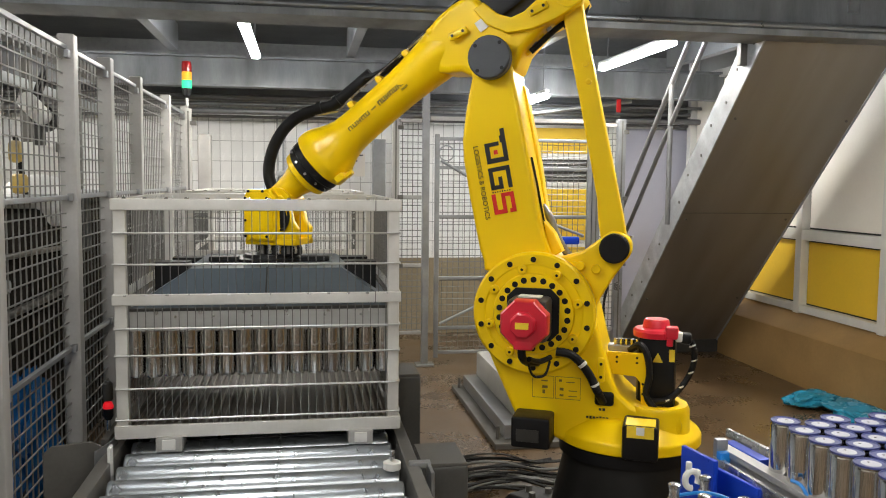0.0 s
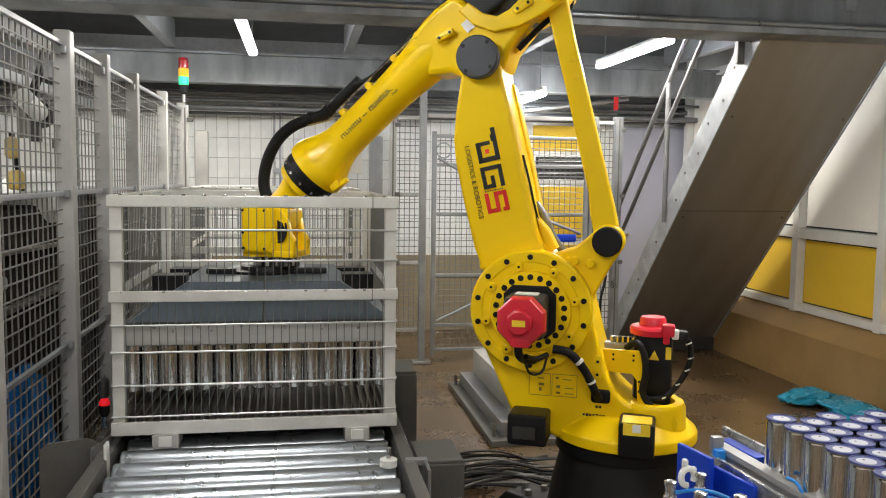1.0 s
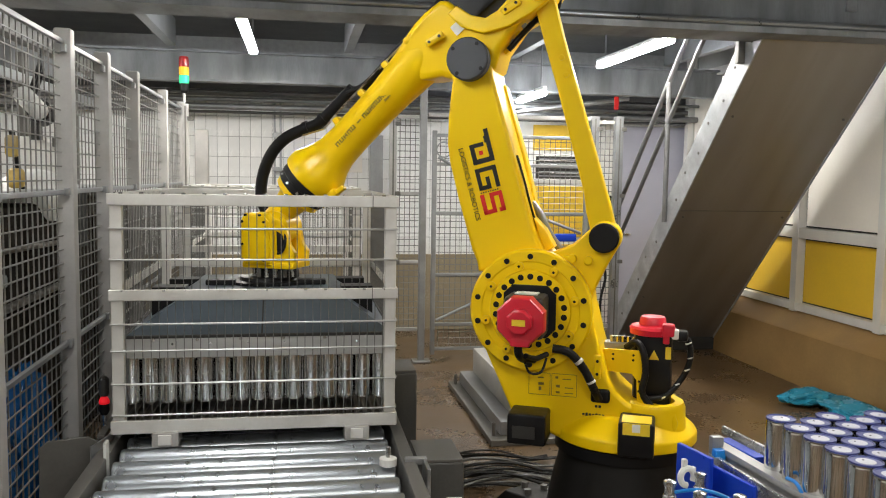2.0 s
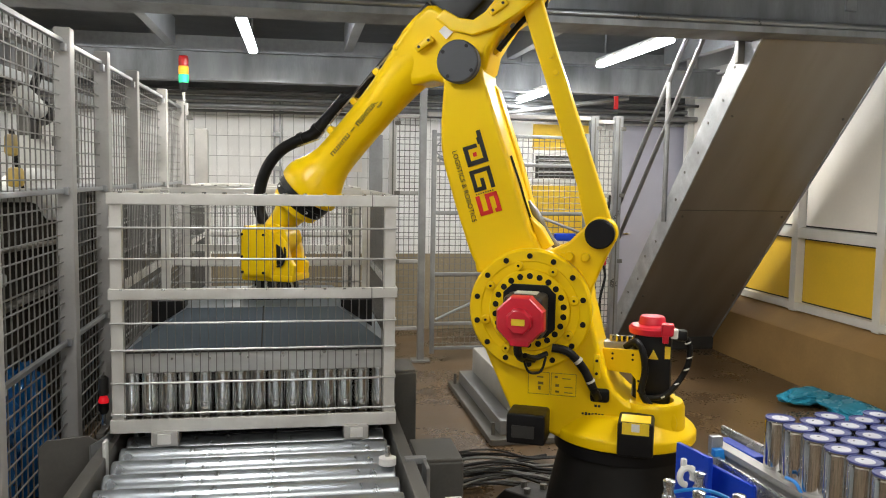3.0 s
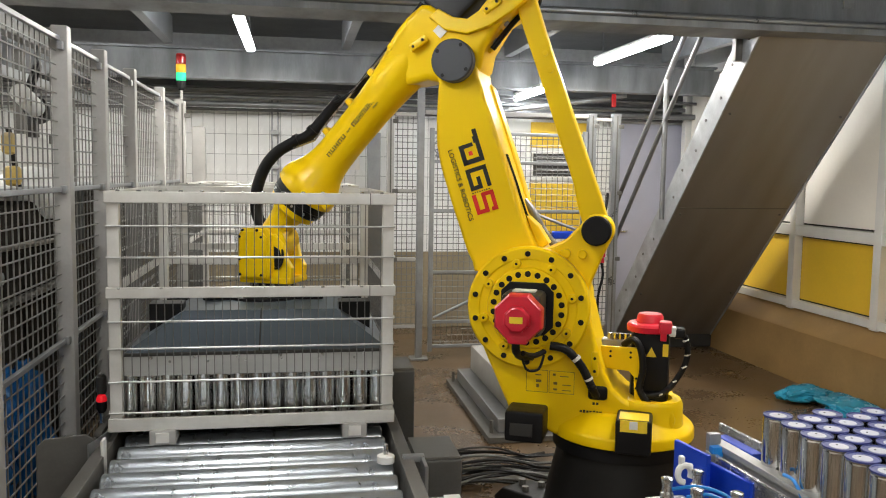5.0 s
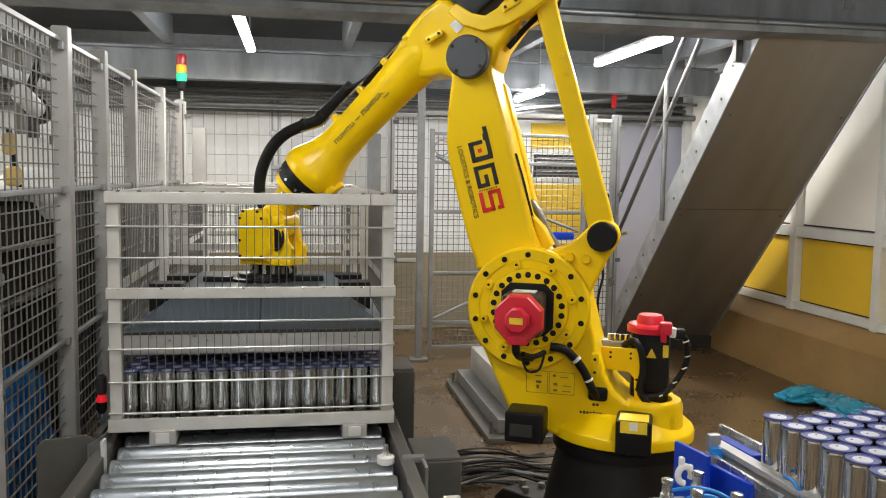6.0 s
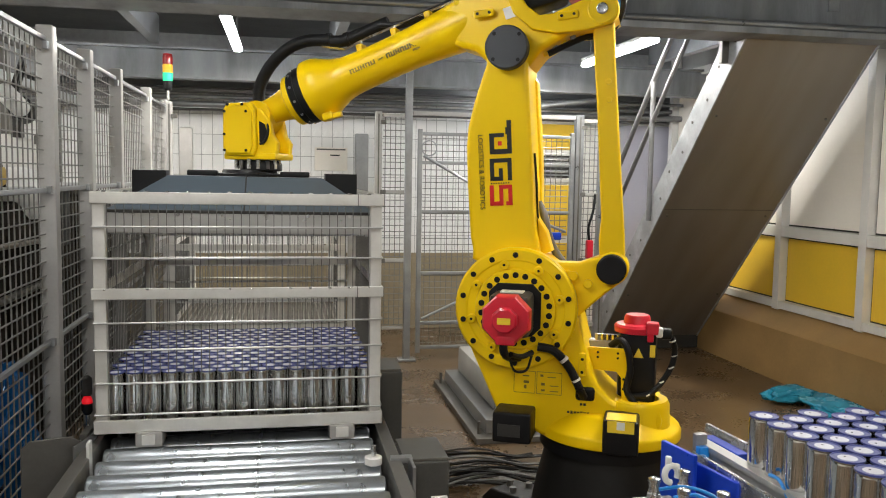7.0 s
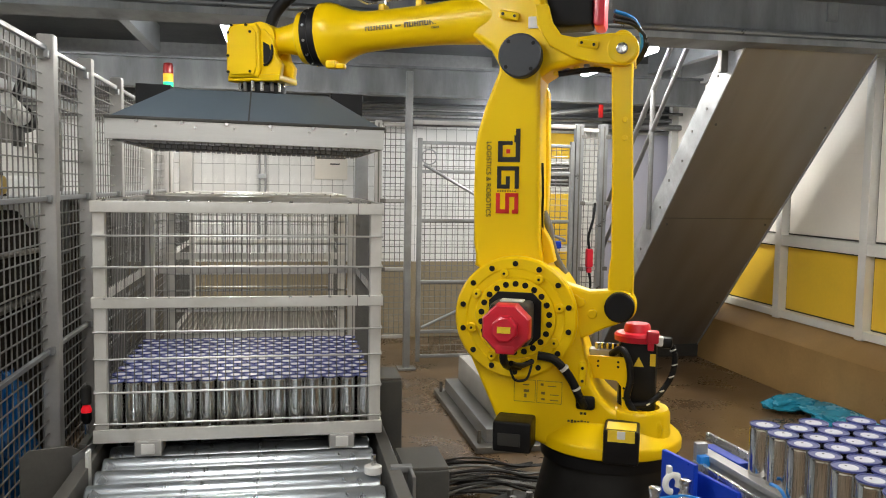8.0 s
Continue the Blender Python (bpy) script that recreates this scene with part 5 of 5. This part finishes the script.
# Aluminium guide, blue blocks and air fittings of the infeed, all in line with the table.
gf = thing("guide_unit", "aluminium guide rails with blue blocks and air fittings", "guide unit")
part("profile", slab(slab(B(), (0, 0, 0), (0.034, 0.9, 0.016), 0.002), (0, 0, -0.02), (0.02, 0.9, 0.026)), M_GUIDE, gf, at=pose(1.1, 1.52, 0.966, 0, 0, 3.5))
part("profile", slab(B(), (0, 0, 0), (0.014, 0.86, 0.05), 0.003), M_STEEL, gf, at=pose(1.066, 1.5, 0.93, 0, 0, 3.5))
part("guide_strip", slab(B(), (0, 0, 0), (0.011, 0.24, 0.022), 0.002), M_STEEL, gf, "thin bright guide strip", at=pose(1.124, 1.885, 0.99, 0, 0, 5))
for x, y, z, sx, sy, sz, rz in ((0.974, 1.885, 0.89, 0.014, 0.13, 0.18, 11), (1.15, 1.95, 0.925, 0.06, 0.16, 0.07, 5), (1.105, 1.8, 0.905, 0.05, 0.13, 0.06, 4), (1.03, 1.8, 0.885, 0.014, 0.16, 0.12, 11), (1.06, 1.48, 0.87, 0.07, 0.2, 0.05, 4)):
    part("blue_block", slab(B(), (0, 0, 0), (sx, sy, sz), 0.004), M_BLUEBLOCK, gf, "blue painted block", at=pose(x, y, z, 0, 0, rz))
part("upright", slab(B(), (1.052, 1.925, 0.92), (0.032, 0.02, 0.16), 0.003), M_GALV, gf)
part("sensor", slab(slab(B(), (1.05, 1.905, 0.955), (0.03, 0.022, 0.035), 0.004), (1.056, 1.9, 0.925), (0.016, 0.02, 0.04), 0.003), M_BLUETUBE, gf, "small blue sensor")
part("sensor_lead", hose(B(), [(1.054, 1.895, 0.91), (1.05, 1.88, 0.88), (1.04, 1.87, 0.85)], 0.003, 6), M_WHITEPLASTIC, gf)
for x, y in ((0.853, 1.765), (0.95, 1.805), (0.89, 1.69), (0.97, 1.66)):
    part("fitting", lathe(B(), [(0.014, 0.865), (0.016, 0.875), (0.016, 0.915), (0.0125, 0.92), (0.0125, 0.94), (0.015, 0.943), (0.015, 0.95), (0.008, 0.953)], 14), M_STEEL, gf, at=pose(x, y, 0))
part("valve_block", slab(B(), (0.862, 1.76, 0.875), (0.1, 0.08, 0.04), 0.006), M_GUIDE, gf, "pale aluminium valve block")
bm = B()
hose(bm, [(0.923 + 0.017 * math.cos(a), 1.82, 0.937 + 0.021 * math.sin(a)) for a in [k * 0.5236 for k in range(-1, 10)]], 0.008, 10, 4)
slab(bm, (0.917, 1.825, 0.968), (0.012, 0.016, 0.024), 0.003)
slab(bm, (0.935, 1.825, 0.955), (0.02, 0.016, 0.01), 0.003)
part("white_clip", bm, M_WHITEPLASTIC, gf, "white plastic hose clip")
for pts in ([(0.86, 1.76, 0.925), (0.92, 1.74, 0.935), (0.97, 1.70, 0.925), (1.0, 1.6, 0.9)], [(1.075, 1.65, 0.99), (1.083, 1.62, 0.985), (1.08, 1.58, 0.95), (1.07, 1.56, 0.9)], [(0.88, 1.72, 0.92), (0.93, 1.70, 0.93), (0.98, 1.64, 0.91)]):
    part("air_tube", hose(B(), pts, 0.0042, 8), M_BLUETUBE, gf, "blue air tube")
part("carrier", slab(B(), (0.95, 1.6, 0.85), (0.26, 0.5, 0.03), 0.004), M_CONV, gf)
for x, y in ((0.86, 1.4), (1.04, 1.8)):
    part("leg", slab(B(), (x, y, 0.418), (0.05, 0.05, 0.836), 0.004), M_CONV, gf)

# ---- machines beyond the side fence ----
mc2 = thing("packing_machine", "dark brown packing machine behind the mesh fence", "machine", pose(-1.75, 4.7, 0))
part("cabinet", slab(B(), (0, 0.2, 0.74), (0.8, 5.2, 1.48), 0.03), M_DARKMACH, mc2)
for k in range(7):
    part("door_panel", slab(B(), (0.405, -2.0 + 0.68 * k, 0.8), (0.02, 0.6, 1.15), 0.008), M_DARKMACH, mc2)
bm = B()
bmesh.ops.create_icosphere(bm, subdivisions=3, radius=1.0, matrix=Matrix.Translation((0.3, 0.27, 1.5)) @ Matrix.Diagonal((0.2, 0.36, 0.16, 1)))
part("hood_cover", bm, M_WHITEPLASTIC, mc2, "domed white plastic cover")
part("shelf", slab(B(), (0.3, 0.2, 1.545), (0.3, 3.0, 0.02), 0.004), M_GALV, mc2)
part("frame_beam", slab(B(), (0.2, 0.2, 2.42), (0.08, 4.6, 0.1), 0.01), M_CONV, mc2)
part("frame_beam", slab(B(), (0.1, 0.2, 2.2), (0.05, 4.6, 0.06), 0.008), M_GALV, mc2)
for dy in (-1.2, 0.75, 1.9):
    part("column", slab(B(), (0.1, dy, 1.92), (0.06, 0.06, 0.88), 0.006), M_CONV, mc2)
part("yellow_arm", slab(B(), (0.35, -0.22, 1.61), (0.08, 0.08, 0.1), 0.025), M_OLDYELLOW, mc2, "worn yellow arm")
part("yellow_cover", slab(B(), (0.34, -0.23, 1.77), (0.06, 0.07, 0.11), 0.02), M_OLDYELLOW, mc2, "worn yellow cover")
part("arm_rod", rod(B(), (0.36, -0.16, 1.55), (0.33, -0.2, 1.85), 0.014, 10), M_BLACK, mc2)
part("feed_box", prism(B(), [(-0.1, 1.55), (0.1, 1.55), (0.1, 1.8), (0.0, 1.84), (-0.1, 1.84)], 0.0, 0.3, 0.008), M_ALU, mc2, "pale sheet feed box", at=pose(0.28, 0.32, 0))
part("feed_box_edge", slab(B(), (0.385, 0.47, 1.81), (0.012, 0.32, 0.05), 0.004), M_CONV, mc2)
part("motor", rod(B(), (0.33, 0.0, 2.04), (0.33, 0.26, 1.98), 0.05, 20), M_WHITEPLASTIC, mc2)
part("motor_flange", rod(B(), (0.33, 0.26, 1.98), (0.33, 0.34, 1.96), 0.066, 20), M_BLACK, mc2)
part("motor_foot", slab(B(), (0.3, 0.3, 1.89), (0.05, 0.08, 0.14), 0.006), M_MOTORBOX, mc2)
for k in range(3):
    part("machine_lead", hose(B(), [(0.33, 0.05 + 0.05 * k, 2.02), (0.36, 0.15 + 0.05 * k, 2.2), (0.3, 0.4, 2.3 - 0.03 * k), (0.22, 0.7, 2.38)], 0.009, 6), M_RUBBER, mc2)
part("chute", slab(B(), (0.44, -0.95, 1.16), (0.08, 0.36, 0.06), 0.015), M_GALV, mc2)
part("pipe", rod(B(), (0.44, -1.9, 1.02), (0.44, 0.4, 1.02), 0.02, 12), M_CONV, mc2)
part("pipe", rod(B(), (0.44, -1.9, 1.32), (0.44, 0.4, 1.25), 0.014, 12), M_OLIVE, mc2)
solid("control_box", slab(B(), (FX - 0.06, 4.25, 1.42), (0.06, 0.16, 0.27), 0.008), M_BLACK, "black control box hung on the fence", "box")
crumple("plastic_bag", M_FILM_B, "shiny blue plastic bag behind the fence", "bag", (-1.2, 3.3, 0.44), (0.12, 0.26, 0.40), 1.5, amp=0.3)
crumple("plastic_bag", M_FILM_B, "shiny blue plastic bag behind the fence", "bag", (-1.2, 3.85, 0.42), (0.11, 0.22, 0.37), 5.2, amp=0.3)
solid("bag_shelf", slab(B(), (-1.25, 3.6, 0.09), (0.36, 1.2, 0.18), 0.01), M_OLIVE, "low brown pallet board under the bags", "pallet")
cab = thing("grey_column", "grey column cabinet by the tiled wall", "column", pose(0.78, 8.6, 0))
part("column", slab(B(), (0, 0, 1.03), (0.13, 0.16, 2.06), 0.01), M_GALV, cab)
cab2 = thing("grey_column", "grey column cabinet by the tiled wall", "column", pose(-0.86, 7.75, 0))
part("column", slab(B(), (0, 0, 1.02), (0.12, 0.1, 2.04), 0.02), M_FENCE, cab2)
sg = thing("notice_board", "pale notice board on the tiled wall", "sign", pose(0.48, WALL_Y - 0.02, 1.8))
part("board", slab(B(), (0, 0, 0), (0.34, 0.02, 0.24), 0.004), M_PANEL_W, sg)
part("clip_bar", slab(B(), (0, -0.012, 0.1), (0.3, 0.012, 0.015), 0.003), M_CONV, sg)
part("print_bar", slab(B(), (0.04, -0.011, 0.04), (0.1, 0.004, 0.014)), M_INK, sg)
wp = thing("wall_conduit", "grey conduit with junction boxes on the tiled wall", "conduit", pose(-0.22, WALL_Y - 0.04, 0))
for dx in (-0.03, 0.03):
    part("pipe", rod(B(), (dx, 0, 0.9), (dx, 0, 2.4), 0.011, 8), M_GALV, wp)
for z in (1.7, 2.05):
    part("junction_box", slab(B(), (0, -0.01, z), (0.09, 0.04, 0.05), 0.006), M_GALV, wp)

# ---- what moves ----
# Seconds, lean of the lower arm, angle of the lever.
KIN = [
    (0.0, 11.02, 41.11),
    (0.5, 12.03, 42.85),
    (1.0, 13.16, 44.29),
    (1.5, 14.20, 45.37),
    (3.0, 17.73, 49.62),
    (3.5, 18.06, 50.23),
    (4.0, 18.41, 50.56),
    (4.5, 18.62, 50.55),
    (5.8, 16.49, 48.12),
    (6.0, 15.11, 46.50),
    (6.2, 13.32, 44.17),
    (6.5, 9.08, 37.72),
    (6.7, 6.63, 32.93),
    (7.0, 3.38, 25.02),
    (7.2, 2.08, 20.20),
    (7.5, 1.42, 14.04),
    (8.0, 0.36, 8.35),]
HOOD_LEAN = [(0.0, 0.0), (6.9, 0.0), (7.2, 0.9), (8.0, 1.0)]
SETTLE = 0.676


def lean_at(t):
    for (a, u), (b, v) in zip(HOOD_LEAN, HOOD_LEAN[1:]):
        if a <= t <= b:
            return u + (v - u) * (t - a) / (b - a)
    return 0.0


def motions():
    low, lev_rows, link_rows, fore_rows, wrist_rows, hood_rows, cans = [], [], [], [], [], [], []
    rest = None
    base = robot.matrix_basis
    for t, th, ps in KIN:
        a, p = radians(th), radians(ps)
        j3 = J2 + ARM * Vector((math.sin(a), 0, math.cos(a)))
        up = radians(1.105 * (8.5 - ps))
        j5 = j3 + pose(0, 0, 0, 0, -math.degrees(up), 0) @ FORE
        turn = pose(0, 0, 0, 0, -1.075 * (8.5 - ps), 0)
        q = j3 + turn @ Vector((-0.39, 0, 0.022))
        piv = J2 + LEVER * Vector((-math.cos(p), 0, math.sin(p)))
        d = q - piv
        low.append((t, pose(*J2, 0, th, 0)))
        lev_rows.append((t, pose(*J2, 0, ps, 0)))
        link_rows.append((t, pose(*piv, 0, math.degrees(math.atan2(d.x, d.z)), 0)))
        fore_rows.append((t, Matrix.Translation(j3) @ turn))
        wrist_rows.append((t, pose(*j5)))
        zh = j5.z - 0.445
        w = base @ j5
        hood_rows.append((t, pose(w.x - 0.052, w.y - 0.01, zh, 0, lean_at(t), 0)))
        cans.append((t, zh))
    z0 = cans[[r[0] for r in cans].index(3.5)][1]
    walk(lower_arm, low)
    walk(lever, lev_rows)
    walk(link, link_rows)
    walk(forearm, fore_rows)
    walk(wrist, wrist_rows)
    walk(hood, hood_rows)
    walk(layer, [(t, pose(0, 0, SETTLE + max(z - z0, 0.0) if t < 3.2 else SETTLE)) for t, z in cans])


motions()
